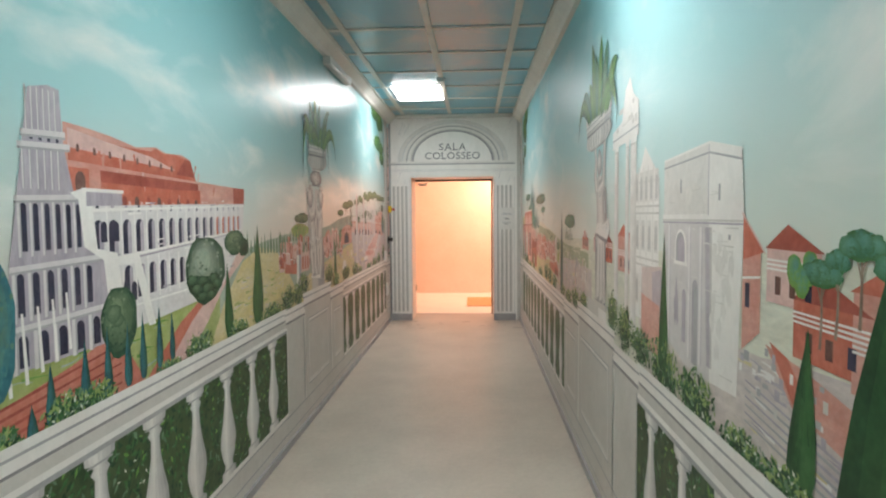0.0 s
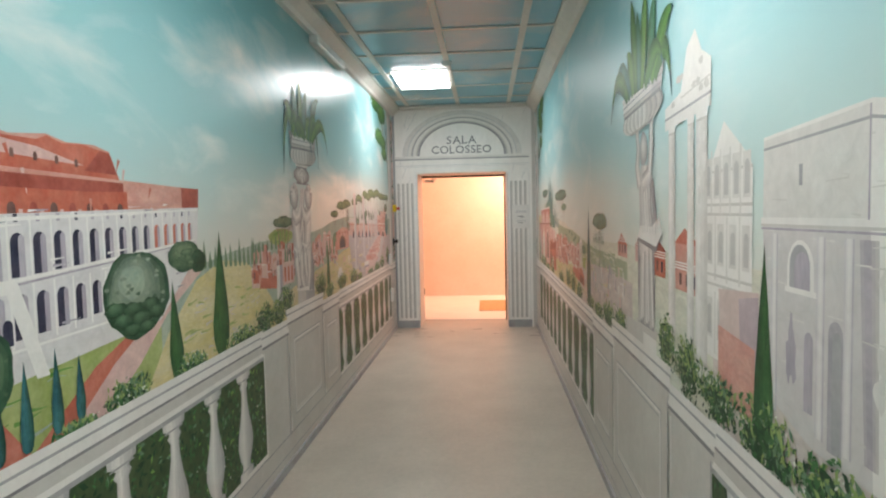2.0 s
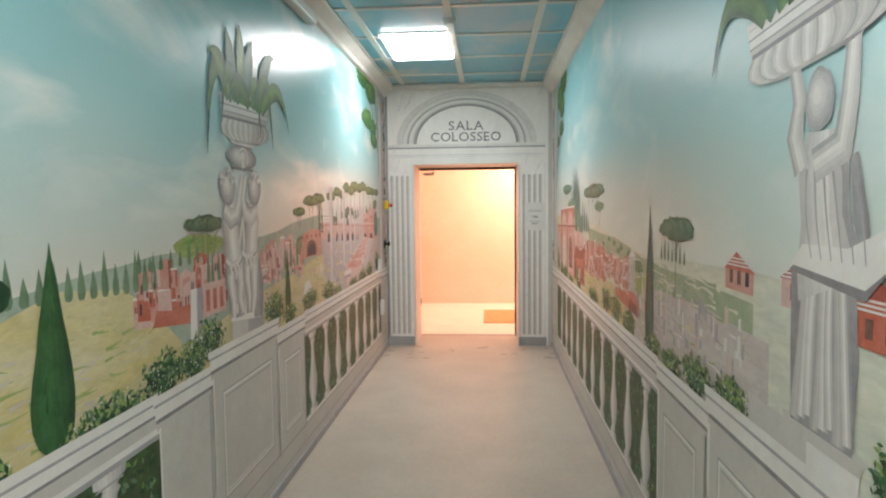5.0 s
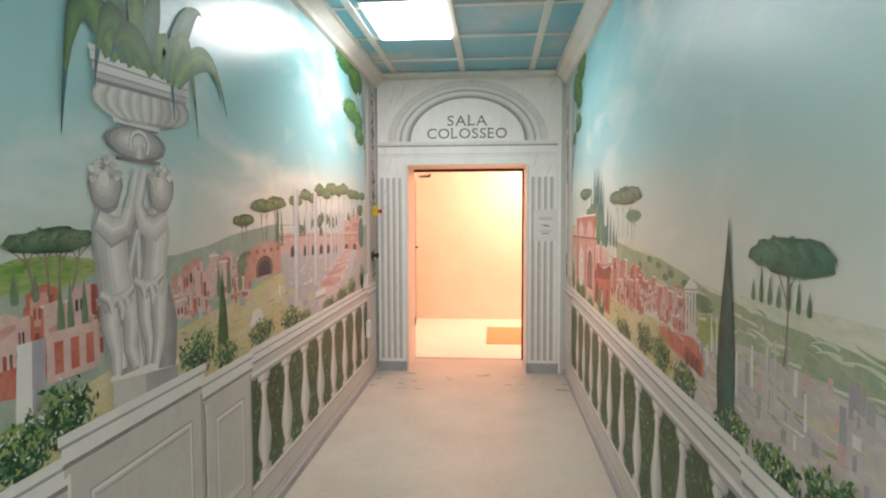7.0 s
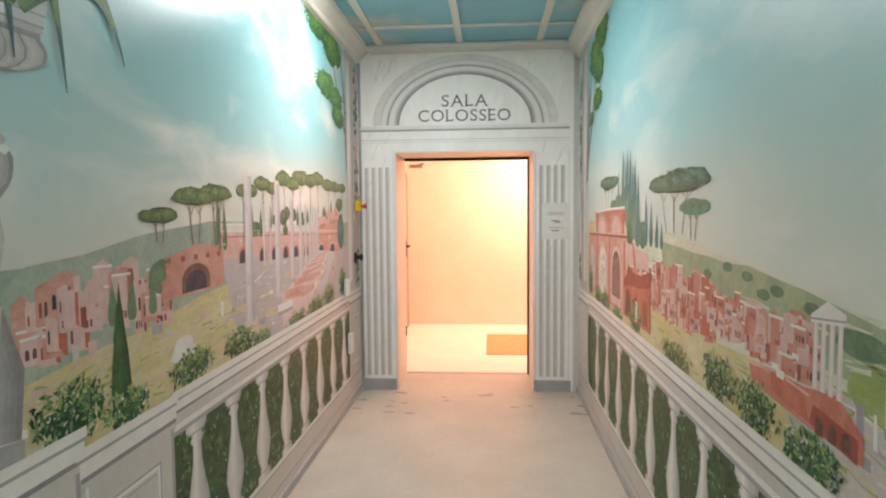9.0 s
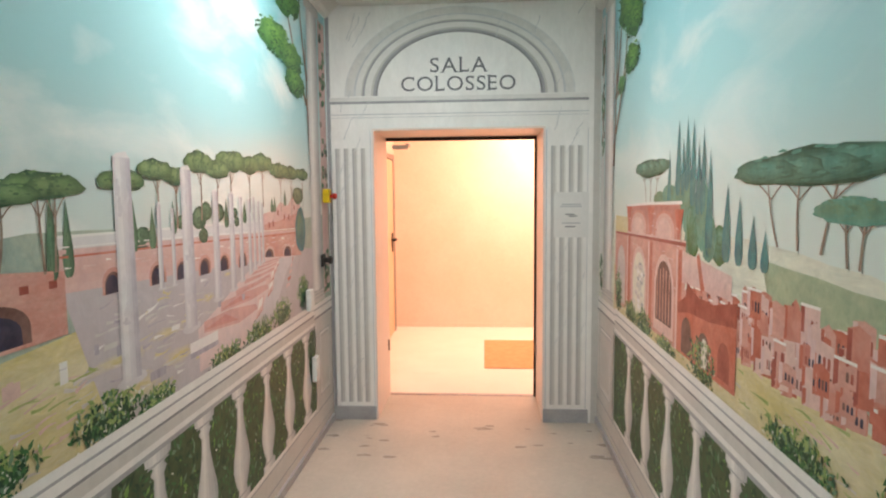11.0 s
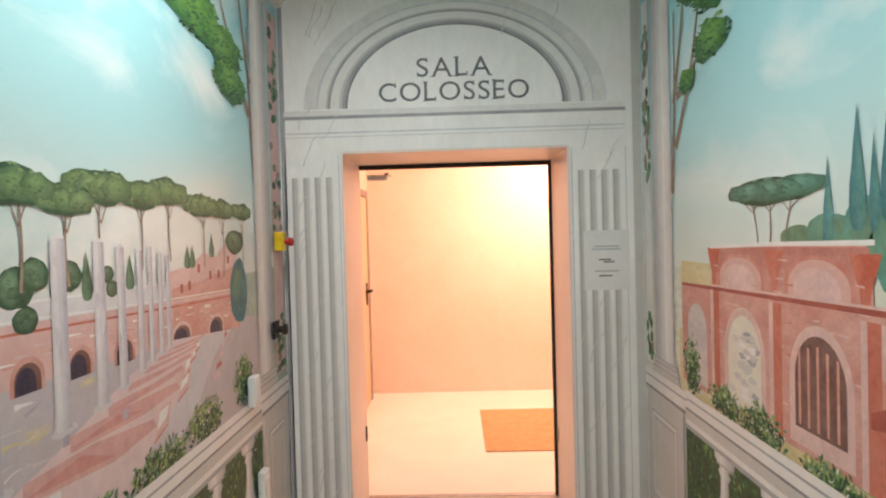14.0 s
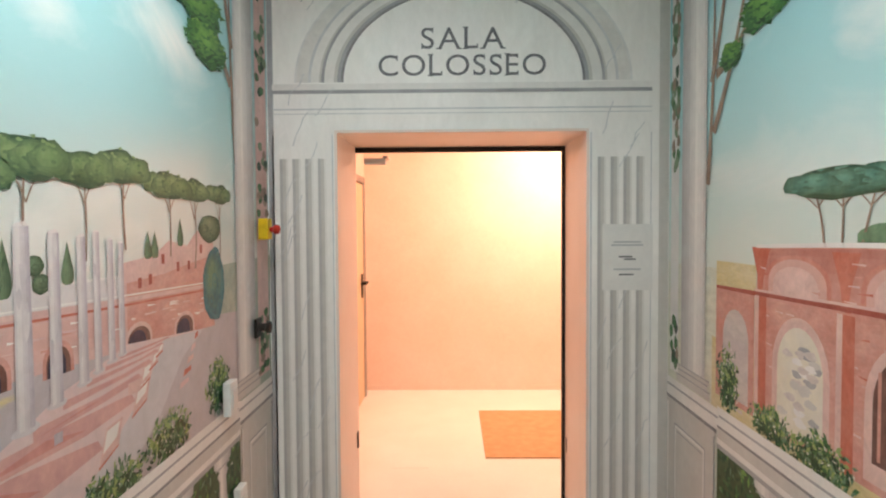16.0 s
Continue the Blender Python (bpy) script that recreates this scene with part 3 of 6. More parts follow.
def pine(side, coat, y, z, ry, rz, foot, dark=G_HAZY, light=G_GREY, trunks=2):
    p = Paint(side, coat)
    for k in range(trunks):
        s = (k - (trunks - 1) / 2) * ry * 0.5
        p.strip(curve((y + s * 0.6, foot), (y + s, z), random.uniform(-0.06, 0.06)), 0.010, 0.006, TRUNK)
        for e in (-0.45, 0.45):
            p.strip(curve((y + s * 0.85, z - (z - foot) * 0.35), (y + s + ry * e, z), 0.06 if e > 0 else -0.06), 0.005, 0.003, TRUNK, 0.1)
    p.orb(y, z, ry, rz, dark, blend(dark, light, 0.45), 1, (-0.1, 0.3), 4, 0.10, True)
    lobes = 4 if ry > 0.13 else 3
    for k in range(lobes):
        c = y + ry * (-0.6 + 1.2 * k / (lobes - 1))
        p.orb(c, z + rz * random.uniform(0.0, 0.18), ry * 0.55, rz * random.uniform(0.66, 0.85), blend(dark, light, 0.25), light, 2 + k, (-0.2, 0.42), 6, 0.10, True)
    for k in range(40):
        a, q = random.uniform(0, 6.28), math.sqrt(random.random()) * 0.95
        s = math.sin(a) * (0.5 if math.sin(a) < 0 else 1)
        p.blob(y + ry * q * math.cos(a), z + rz * (q * s + 0.1), ry * 0.07, rz * 0.07, blend(dark, light, 0.5 + 0.5 * s * q + random.uniform(-0.3, 0.3)), 8 + 0.01 * k, 0.3, 8)
    return p.done("painted_pine", "painted umbrella pine with a flat crown")


def shrub(side, coat, y, z, ry, rz, dark, light, n=5):
    p = Paint(side, coat)
    p.orb(y, z, ry, rz, dark, light, 0, (-0.25, 0.4), 7, 0.05)
    for k in range(n):
        p.orb(y + ry * random.uniform(-0.5, 0.5), z + rz * random.uniform(-0.6, 0.35), ry * random.uniform(0.28, 0.45), rz * random.uniform(0.2, 0.34), blend(dark, light, 0.2), blend(dark, light, 0.8), 1 + k, (-0.2, 0.4), 4, 0.08)
    for k in range(36):
        a, q = random.uniform(0, 6.28), math.sqrt(random.random()) * 0.95
        p.blob(y + ry * q * math.cos(a), z + rz * q * math.sin(a), ry * 0.07, rz * 0.045, blend(dark, light, 0.45 + 0.5 * math.sin(a) * q + random.uniform(-0.3, 0.3)), 10 + 0.01 * k, 0.3, 8)
    return p.done("painted_shrub", "painted rounded green shrub")


def land(side, coat, name, pts, mat, label):
    p = Paint(side, coat)
    out = []
    for (a, b), (c, d) in zip(pts, pts[1:] + pts[:1]):
        k = max(1, int(abs(c - a) / 0.15))
        for i in range(k):
            f = i / k
            out.append((a + (c - a) * f, b + (d - b) * f + random.uniform(-0.006, 0.006)))
    p.poly(out, mat)
    return p.done(name, label)


def strokes(side, coat, a, b, z0, z1, mats, n, length=0.12):
    """Loose brush strokes over a ground."""
    p = Paint(side, coat)
    for k in range(n):
        y, z, w = random.uniform(a, b), random.uniform(z0, z1), random.uniform(0.3, 1) * length
        p.strip(curve((y, z), (y + w, z + random.uniform(-0.012, 0.02)), random.uniform(-0.08, 0.08), 4), random.uniform(0.004, 0.014), 0.002, random.choice(mats), 0)
    return tagged(p.done("painted_strokes", "loose painted strokes of ground"), kind="stuff")


def town(side, coat, a, b, low, high, n, mats=(PINK, PINK_L, TERRA), name="painted_town", size=1.0):
    """Loose painted houses and ruins between a and b; low and high give the ground and roof line by the way along."""
    p = Paint(side, coat)
    for i in range(n):
        f = i / n
        d = i % 12
        y = a + (b - a) * (f + random.uniform(-0.02, 0.02))
        z = low(f) + (high(f) - low(f)) * random.uniform(0.05, 0.75)
        w, h = size * random.uniform(0.05, 0.13), size * random.uniform(0.05, 0.11)
        m = random.choice(mats)
        p.poly([(y, z), (y + w, z - 0.01), (y + w, z + h), (y + w * 0.5, z + h * random.uniform(1.0, 1.25)), (y, z + h * 0.97)], m, d)
        p.poly([(y + w * 0.78, z), (y + w, z - 0.01), (y + w, z + h), (y + w * 0.78, z + h)], random.choice((TERRA, ROSE, TERRA_D)), d + 0.25)
        if random.random() < 0.65:
            for k in range(random.randint(1, 3)):
                s = y + w * (0.12 + 0.2 * k)
                p.arch(s, s + w * 0.12, z + h * 0.2, z + h * 0.6, random.choice((BROWN, TERRA_D, WINDOW)), d + 0.5, 5)
        if random.random() < 0.3:
            p.strip([(y, z + h), (y + w, z + h * 0.98)], 0.008, 0.008, PALE, d + 0.5)
    return p.done(name, "painted cluster of pink and red houses")


def column(side, coat, y, z0, z1, w, body=PALE, lilac=LILAC, capped=True):
    p = Paint(side, coat)
    t = w * 0.88
    k = -1 if side == "R" else 1
    p.bands([(y - k * w / 2, z0), (y - k * t / 2, z1)], [(y + k * w / 2, z0), (y + k * t / 2, z1)], lilac, body, 0, 0.25, 7)
    for i in range(int((z1 - z0) / 0.09)):
        zz = z0 + random.uniform(0.05, 0.95) * (z1 - z0)
        s = random.uniform(-0.3, 0.2) * w
        p.blob(y + s, zz, w * random.uniform(0.1, 0.2), random.uniform(0.01, 0.035), blend(lilac, body, random.uniform(0.3, 0.8)), 1, 0.3, 10)
    if capped:
        p.rect(y - w * 0.68, y + w * 0.68, z0 - w * 0.25, z0 + w * 0.12, body, 2)
        p.rect(y - w * 0.6, y + w * 0.6, z0 + w * 0.12, z0 + w * 0.18, lilac, 2)
        p.poly([(y - t * 0.5, z1 - w * 0.4), (y + t * 0.5, z1 - w * 0.4), (y + t * 0.62, z1), (y - t * 0.62, z1)], body, 3)
        p.rect(y - t * 0.5, y + t * 0.5, z1 - w * 0.48, z1 - w * 0.4, lilac, 3)
    else:
        p.blob(y, z0, w * 0.8, w * 0.22, blend(body, lilac, 0.4), -1, 0.1, 14)
        p.poly([(y - t * 0.5, z1 - 0.001), (y + t * 0.5, z1 - 0.001), (y + t * 0.25, z1 + w * 0.18), (y - t * 0.3, z1 + w * 0.1)], body, 3)
    return p.done("painted_column", "painted pale stone column")


def urn(side, coat, y0, y1, z0, z1, tips, slope):
    """A ribbed stone planter with long arching blades."""
    p = Paint(side, coat)
    c, h, r = (y0 + y1) / 2, z1 - z0, (y1 - y0) / 2
    k = 1 if side == "L" else -1
    sk = lambda u, f: (c + k * r * u, z0 + h * f + slope * k * r * u)
    bowl = ((0.0, 0.44), (0.05, 0.62), (0.12, 0.82), (0.22, 0.97), (0.32, 1.0), (0.42, 0.97), (0.5, 0.9))
    p.bands([sk(-w, f) for f, w in bowl], [sk(w, f) for f, w in bowl], DEEP, STONE, 0, 0.35, 6)
    ribs = 9
    for j in range(ribs):
        u0, u1 = -0.98 + 1.96 * j / ribs, -0.98 + 1.96 * (j + 0.86) / ribs
        hang = ((0.06, 0.70), (0.12, 0.86), (0.22, 0.98), (0.34, 1.0), (0.48, 0.9))
        p.bands([sk(u0 * w, f) for f, w in hang], [sk(u1 * w, f) for f, w in hang], blend(SHADE, STONE, 0.2 + 0.5 * (j < 6)), STONE_L if j < 6 else STONE, 1 + 0.1 * j, 0.4, 4)
    rims = ((0.49, 0.55, 0.92, DEEP), (0.55, 0.62, 0.95, STONE), (0.62, 0.65, 0.97, SHADE), (0.65, 0.76, 0.97, STONE_L), (0.76, 0.79, 1.0, SHADE), (0.79, 0.9, 1.0, STONE_L), (0.9, 0.92, 1.0, STONE), (0.92, 1.0, 1.03, STONE_L))
    for f0, f1, w, m in rims:
        p.poly([sk(-w, f0), sk(w * 0.55, f0), sk(w * 0.55, f1), sk(-w, f1)], m, 3)
        p.poly([sk(w * 0.55, f0), sk(w, f0), sk(w, f1), sk(w * 0.55, f1)], blend(m, SHADE, 0.5), 3)
    p.done("painted_urn", "painted ribbed stone planter")
    p = Paint(side, coat + 2.5)
    for j, (ty, tz, rise) in enumerate(tips):
        s = -0.75 + 1.5 * (j + 0.5) / len(tips)
        a = Vector((c + r * s, z1 - 0.03))
        tip = Vector((c + ty, z0 + tz))
        knee = Vector((a.x + (tip.x - a.x) * 0.7, max(a.y, tip.y) + rise))
        pts = [a * (1 - f) ** 2 + knee * 2 * f * (1 - f) + tip * f * f for f in [i / 12 for i in range(13)]]
        wide = [0.085 * (0.6 + 0.7 * math.sin(math.pi * min(i / 12 * 1.25, 1))) * (1 - (i / 12) ** 2.2) + 0.004 for i in range(13)]
        p.tube(pts, wide, blend(G_DARK, G_MID, 0.3 + 0.2 * (j % 3)), (blend(G_MID, G_LIGHT, 0.5), blend(G_MID, G_LIGHT, 0.85), blend(G_MID, G_TEAL, 0.5))[j % 3], 0.1 * j, 0.45, 6)
        p.tube(pts[10:], [w * 1.05 for w in wide[10:]], G_DARK, G_BLUE, 0.1 * j + 0.05, 0.5, 2)
    p.done("painted_agave", "painted long green agave leaves hanging from the planter")


def twin_pillar(side, coat):
    """A carved support of two leaning draped forms under a scrolled cushion, all plain stone."""
    p = Paint(side, coat)
    p.poly([(4.58, 0.95), (4.76, 0.95), (4.76, 1.06), (4.58, 1.08)], STONE)
    p.poly([(4.76, 0.95), (4.97, 0.95), (4.97, 1.03), (4.76, 1.06)], SHADE)
    p.poly([(4.56, 1.075), (4.76, 1.052), (4.98, 1.03), (4.98, 1.05), (4.80, 1.10), (4.58, 1.11)], STONE_L, 0.5)
    p.tube([(4.90, 1.04), (4.92, 1.2), (4.88, 1.4)], [0.12, 0.12, 0.05], DEEP, SHADE, 0.6)
    p.tube([(4.72, 1.08), (4.72, 1.35), (4.73, 1.6)], [0.20, 0.17, 0.12], DEEP, SHADE, 0.7)
    # cloth hanging between
    for k, (y, lo) in enumerate(((4.69, 1.11), (4.73, 1.08), (4.765, 1.12), (4.63, 1.10))):
        p.tube(curve((4.735, 1.55), (y, lo), 0.06 - 0.04 * k), [0.03 + 0.002 * i for i in range(9)], DEEP, STONE_L, 1 + 0.1 * k, 0.4, 4)
    # legs, trunks, arms and heads
    for k, (path, wide) in enumerate((
            (((4.585, 1.36), (4.575, 1.25), (4.60, 1.16), (4.60, 1.09)), (0.12, 0.10, 0.07, 0.055)),
            (((4.66, 1.34), (4.685, 1.24), (4.675, 1.16), (4.71, 1.09)), (0.12, 0.10, 0.075, 0.06)),
            (((4.77, 1.36), (4.765, 1.25), (4.79, 1.16), (4.79, 1.08)), (0.11, 0.09, 0.07, 0.055)),
            (((4.86, 1.37), (4.85, 1.24), (4.85, 1.16), (4.82, 1.07)), (0.12, 0.10, 0.08, 0.06)),
            (((4.60, 1.62), (4.585, 1.53), (4.60, 1.43), (4.615, 1.35), (4.62, 1.30)), (0.13, 0.18, 0.165, 0.19, 0.15)),
            (((4.855, 1.62), (4.855, 1.53), (4.835, 1.43), (4.82, 1.35), (4.82, 1.31)), (0.13, 0.17, 0.155, 0.17, 0.13)),
            (((4.53, 1.585), (4.60, 1.545), (4.67, 1.56), (4.72, 1.65), (4.745, 1.745)), (0.07, 0.105, 0.09, 0.07, 0.05)),
            (((4.92, 1.585), (4.84, 1.55), (4.775, 1.57), (4.745, 1.64), (4.79, 1.75)), (0.07, 0.10, 0.085, 0.065, 0.05)))):
        p.tube(path, wide, blend(DEEP, SHADE, 0.45 if k > 3 else 0.15), STONE_L, 2 + 0.2 * k, 0.42 if k != 7 else 0.6, 8)
    for c, z in ((4.575, 1.69), (4.89, 1.69)):
        p.orb(c, z, 0.085, 0.085, blend(DEEP, SHADE, 0.5), STONE_L, 4, (-0.1, 0.25), 6, 0.05)
        for k in range(22):
            a = random.uniform(0.2, 6.0)
            q = random.uniform(0.45, 1.0)
            p.blob(c + 0.078 * q * math.cos(a), z + 0.012 + 0.075 * q * abs(math.sin(a)), 0.018, 0.011, blend(DEEP, STONE_L, random.uniform(0.3, 1)), 4.1 + 0.001 * k, 0.25, 9)
    for c, z in ((4.62, 1.32), (4.80, 1.345)):
        p.tube([(c - 0.09, z + 0.035), (c - 0.03, z + 0.005), (c + 0.03, z + 0.01), (c + 0.085, z + 0.04)], [0.03, 0.045, 0.045, 0.03], DEEP, STONE_L, 5, 0.4, 5)
        for dy, dz, w in ((-0.05, -0.035, 0.035), (0.0, -0.06, 0.04), (0.035, -0.03, 0.03)):
            p.tube(curve((c + dy, z + 0.01), (c + dy + 0.012, z + dz), 0.15, 4), [w * 0.7, w, w, w * 0.8, w * 0.3], DEEP, STONE_L, 5.2, 0.4, 5)
    # cushion with its scroll
    p.orb(4.755, 1.835, 0.175, 0.058, DEEP, STONE_L, 6, (-0.2, 0.2), 6, 0.02)
    for r, w, m in ((0.046, 0.020, STONE_L), (0.036, 0.007, DEEP), (0.052, 0.006, SHADE)):
        p.strip([(4.765 + r * 1.2 * math.cos(math.radians(a)), 1.835 + r * math.sin(math.radians(a))) for a in range(-40, 215, 15)], w, w * 0.6, m, 6.5 + r)
    p.tube([(4.765, 1.785), (4.765, 1.83)], [0.05, 0.045], SHADE, STONE_L, 7.2, 0.4, 5)
    for z0, z1, w, m in ((1.775, 1.787, 0.13, DEEP), (1.885, 1.893, 0.12, DEEP), (1.893, 1.915, 0.135, STONE_L)):
        p.rect(4.76 - w, 4.76 + w, z0, z1, m, 7.5)
    p.done("painted_pillar", "painted draped stone support beneath the planter")


def draped_pillar(side, coat):
    """A slim carved support in a hanging gown, plain stone."""
    p = Paint(side, coat)
    p.poly([(3.40, 1.04), (3.10, 1.04), (3.08, 1.08), (3.42, 1.08)], STONE)
    p.tube([(3.25, 1.07), (3.25, 1.25), (3.26, 1.45)], [0.25, 0.27, 0.26], DEEP, SHADE, 0.2)
    for k in range(8):
        y = 3.36 - 0.031 * k
        p.tube(curve((3.32 - 0.02 * k, 1.47), (y, 1.075 + 0.012 * (k % 3)), 0.02 * (k % 3 - 1)), [0.032 + 0.002 * i for i in range(9)], DEEP if k % 2 else SHADE, STONE_L if k % 3 else STONE, 0.5 + 0.1 * k, 0.55, 5)
    p.tube([(3.26, 1.74), (3.265, 1.65), (3.255, 1.55), (3.24, 1.46), (3.22, 1.40)], [0.14, 0.20, 0.19, 0.25, 0.28], blend(DEEP, SHADE, 0.4), STONE_L, 2, 0.6, 8)
    p.poly([(3.40, 1.43), (3.10, 1.40), (3.02, 1.47), (3.05, 1.53), (3.16, 1.49), (3.34, 1.49)], STONE_L, 2.5)
    p.poly([(3.40, 1.425), (3.10, 1.39), (3.02, 1.465), (3.10, 1.412), (3.38, 1.438)], DEEP, 2.6)
    for k in range(6):
        p.strip(curve((3.33 - 0.035 * k, 1.66), (3.30 - 0.04 * k, 1.46), 0.06 - 0.02 * k), 0.010, 0.004, SHADE, 2.8)
    p.orb(3.285, 1.81, 0.06, 0.07, SHADE, STONE_L, 3, (0.2, 0.15), 6, 0.05)
    p.tube([(3.35, 1.66), (3.39, 1.74), (3.37, 1.82), (3.40, 1.91)], [0.075, 0.075, 0.06, 0.05], blend(DEEP, SHADE, 0.4), STONE_L, 3.2, 0.6, 6)
    p.tube([(3.30, 1.665), (3.19, 1.70), (3.17, 1.80), (3.16, 1.92)], [0.08, 0.085, 0.065, 0.05], blend(DEEP, SHADE, 0.4), STONE_L, 3.4, 0.6, 6)
    p.tube([(3.15, 1.68), (3.12, 1.55), (3.10, 1.45)], [0.03, 0.05, 0.03], DEEP, SHADE, 1.9, 0.5, 4)
    p.done("painted_pillar", "painted slim draped stone support beneath the planter")


def big_tree(side, clumps, boughs):
    """Overhanging pine branches by the corner."""
    p = Paint(side, 7)
    for a, b, bow in boughs:
        p.strip(curve(a, b, bow), 0.04, 0.012, TRUNK)
    p.done("painted_trunk", "painted dark branching pine trunk")
    for n, (c, zz, ry, rz) in enumerate(clumps):
        p = Paint(side, 7.5 + 0.9 * n)
        p.orb(c, zz, ry * 0.9, rz, G_MID, G_LIGHT, 0, (-0.15, 0.35), 5, 0.14)
        for k in range(int(520 * ry)):
            a, r = random.uniform(0, 6.28), math.sqrt(random.random()) * 1.06
            yy, zq = c + ry * r * math.cos(a), zz + rz * r * math.sin(a)
            f = 0.5 + 0.5 * math.sin(a) * r + random.uniform(-0.3, 0.3)
            m = blend(G_DARK, G_MID, f * 2) if f < 0.5 else blend(G_MID, G_LIGHT, f * 2 - 1)
            p.strip([(yy - 0.02, zq), (yy + random.uniform(0.01, 0.03), zq + random.uniform(-0.004, 0.018))], random.uniform(0.008, 0.018), 0.002, m, 1 + k % 9)
        p.done("painted_foliage", "painted bright green pine foliage")


def side_column(side, a, b):
    """The painted round column at the end of each balustrade."""
    p = Paint(side, 11)
    p.bands([(a, 0.98), (a, 2.84)], [(b, 0.98), (b, 2.84)], SHADE, STONE_L, 0, 0.35, 9)
    for z0, z1, e in ((0.93, 0.965, 0.05), (0.965, 0.99, 0.03), (0.99, 1.01, 0.045), (2.80, 2.86, 0.05)):
        p.rect(a - e, b + e, z0, z1, STONE, 2)
        p.rect(a - e, b + e, z1 - 0.006, z1, SHADE, 3)
    p.done("painted_column", "painted round grey stone column")


# ---- west wall: amphitheatre, garden, forum ----
S = "L"
land(S, 2, "painted_hills", [(0.9, 0.9), (5.0, 0.9), (5.0, 1.45), (4.7, 1.455), (4.45, 1.45), (4.1, 1.43), (3.6, 1.40), (3.2, 1.36), (2.4, 1.2), (1.4, 1.42), (0.9, 1.45)], HILL, "painted hazy green hills")
land(S, 2, "painted_hills", [(5.0, 0.9), (8.9, 0.9), (8.9, 1.5), (7.5, 1.5), (6.6, 1.53), (6.0, 1.55), (5.5, 1.51), (5.22, 1.47), (5.0, 1.45)], HILL, "painted hazy green hills")
land(S, 3, "painted_lawn", [(0.9, 0.9), (2.9, 0.9), (2.9, 1.16), (2.2, 1.18), (1.5, 1.12), (0.9, 1.1)], GRASS, "painted green lawn")
land(S, 3, "painted_field", [(2.75, 0.9), (4.3, 0.9), (4.1, 1.10), (3.9, 1.25), (3.75, 1.33), (3.45, 1.36), (3.2, 1.30), (2.95, 1.12)], OCHRE, "painted ochre field")
land(S, 3, "painted_field", [(4.1, 0.9), (6.5, 0.9), (6.3, 1.28), (5.9, 1.25), (5.5, 1.20), (5.0, 1.16), (4.6, 1.12), (4.1, 1.05)], OCHRE, "painted ochre field")
land(S, 3, "painted_ground", [(6.3, 0.9), (8.45, 0.9), (8.45, 1.3), (7.6, 1.33), (6.9, 1.37), (6.1, 1.40)], blend(SAND, LILAC, 0.45), "painted pale forum ground")
for y, z, ry, rz in ((6.45, 1.02, 0.16, 0.05), (6.70, 1.06, 0.15, 0.035), (6.62, 1.16, 0.14, 0.022), (6.95, 1.23, 0.06, 0.022), (6.35, 1.14, 0.2, 0.03), (7.14, 1.30, 0.05, 0.012)):
    p = Paint(S, 3.6)
    p.orb(y, z, ry, rz, blend(SAND, LILAC, 0.45), OCHRE, 0, (0, 0), 5, 0.2)
    p.done("painted_grass", "painted dry grass on the forum ground")
land(S, 4, "painted_path", [(1.3, 0.88), (2.25, 0.88), (2.12, 1.05), (1.99, 1.14), (1.80, 1.09), (1.55, 1.05), (1.3, 1.0)], blend(TERRA, PINK, 0.25), "painted red garden path")
strokes(S, 3.8, 1.3, 2.8, 0.95, 1.13, (GRASS, G_LIGHT, HILL), 60)
strokes(S, 3.8, 3.0, 3.9, 0.95, 1.22, (OCHRE, GRASS, SAND), 90)
strokes(S, 3.8, 4.9, 6.2, 0.95, 1.16, (OCHRE, GRASS, SAND, PINK_L), 130)
strokes(S, 4.4, 6.2, 7.0, 0.98, 1.32, (LILAC, PALE, STONE, OCHRE, SAND), 90)
p = Paint(S, 5)
for k in range(6):
    p.strip([(1.35, 0.89 + 0.026 * k), (2.06, 0.93 + 0.034 * k)], 0.010, 0.007, TERRA_D, k % 3)
p.done("painted_stripes", "dark stripes on the red path")
land(S, 4, "painted_road", [(2.18, 0.9), (2.5, 0.9), (2.75, 1.05), (2.95, 1.2), (3.08, 1.26), (3.3, 1.36), (3.1, 1.37), (3.02, 1.31), (2.7, 1.18), (2.45, 1.05)], PINK_L, "painted pale pink winding road")
land(S, 5, "painted_road_edge", [(2.18, 0.9), (2.3, 0.9), (2.6, 1.08), (2.82, 1.19), (2.78, 1.2), (2.5, 1.1)], TERRA, "painted red edge of the road")


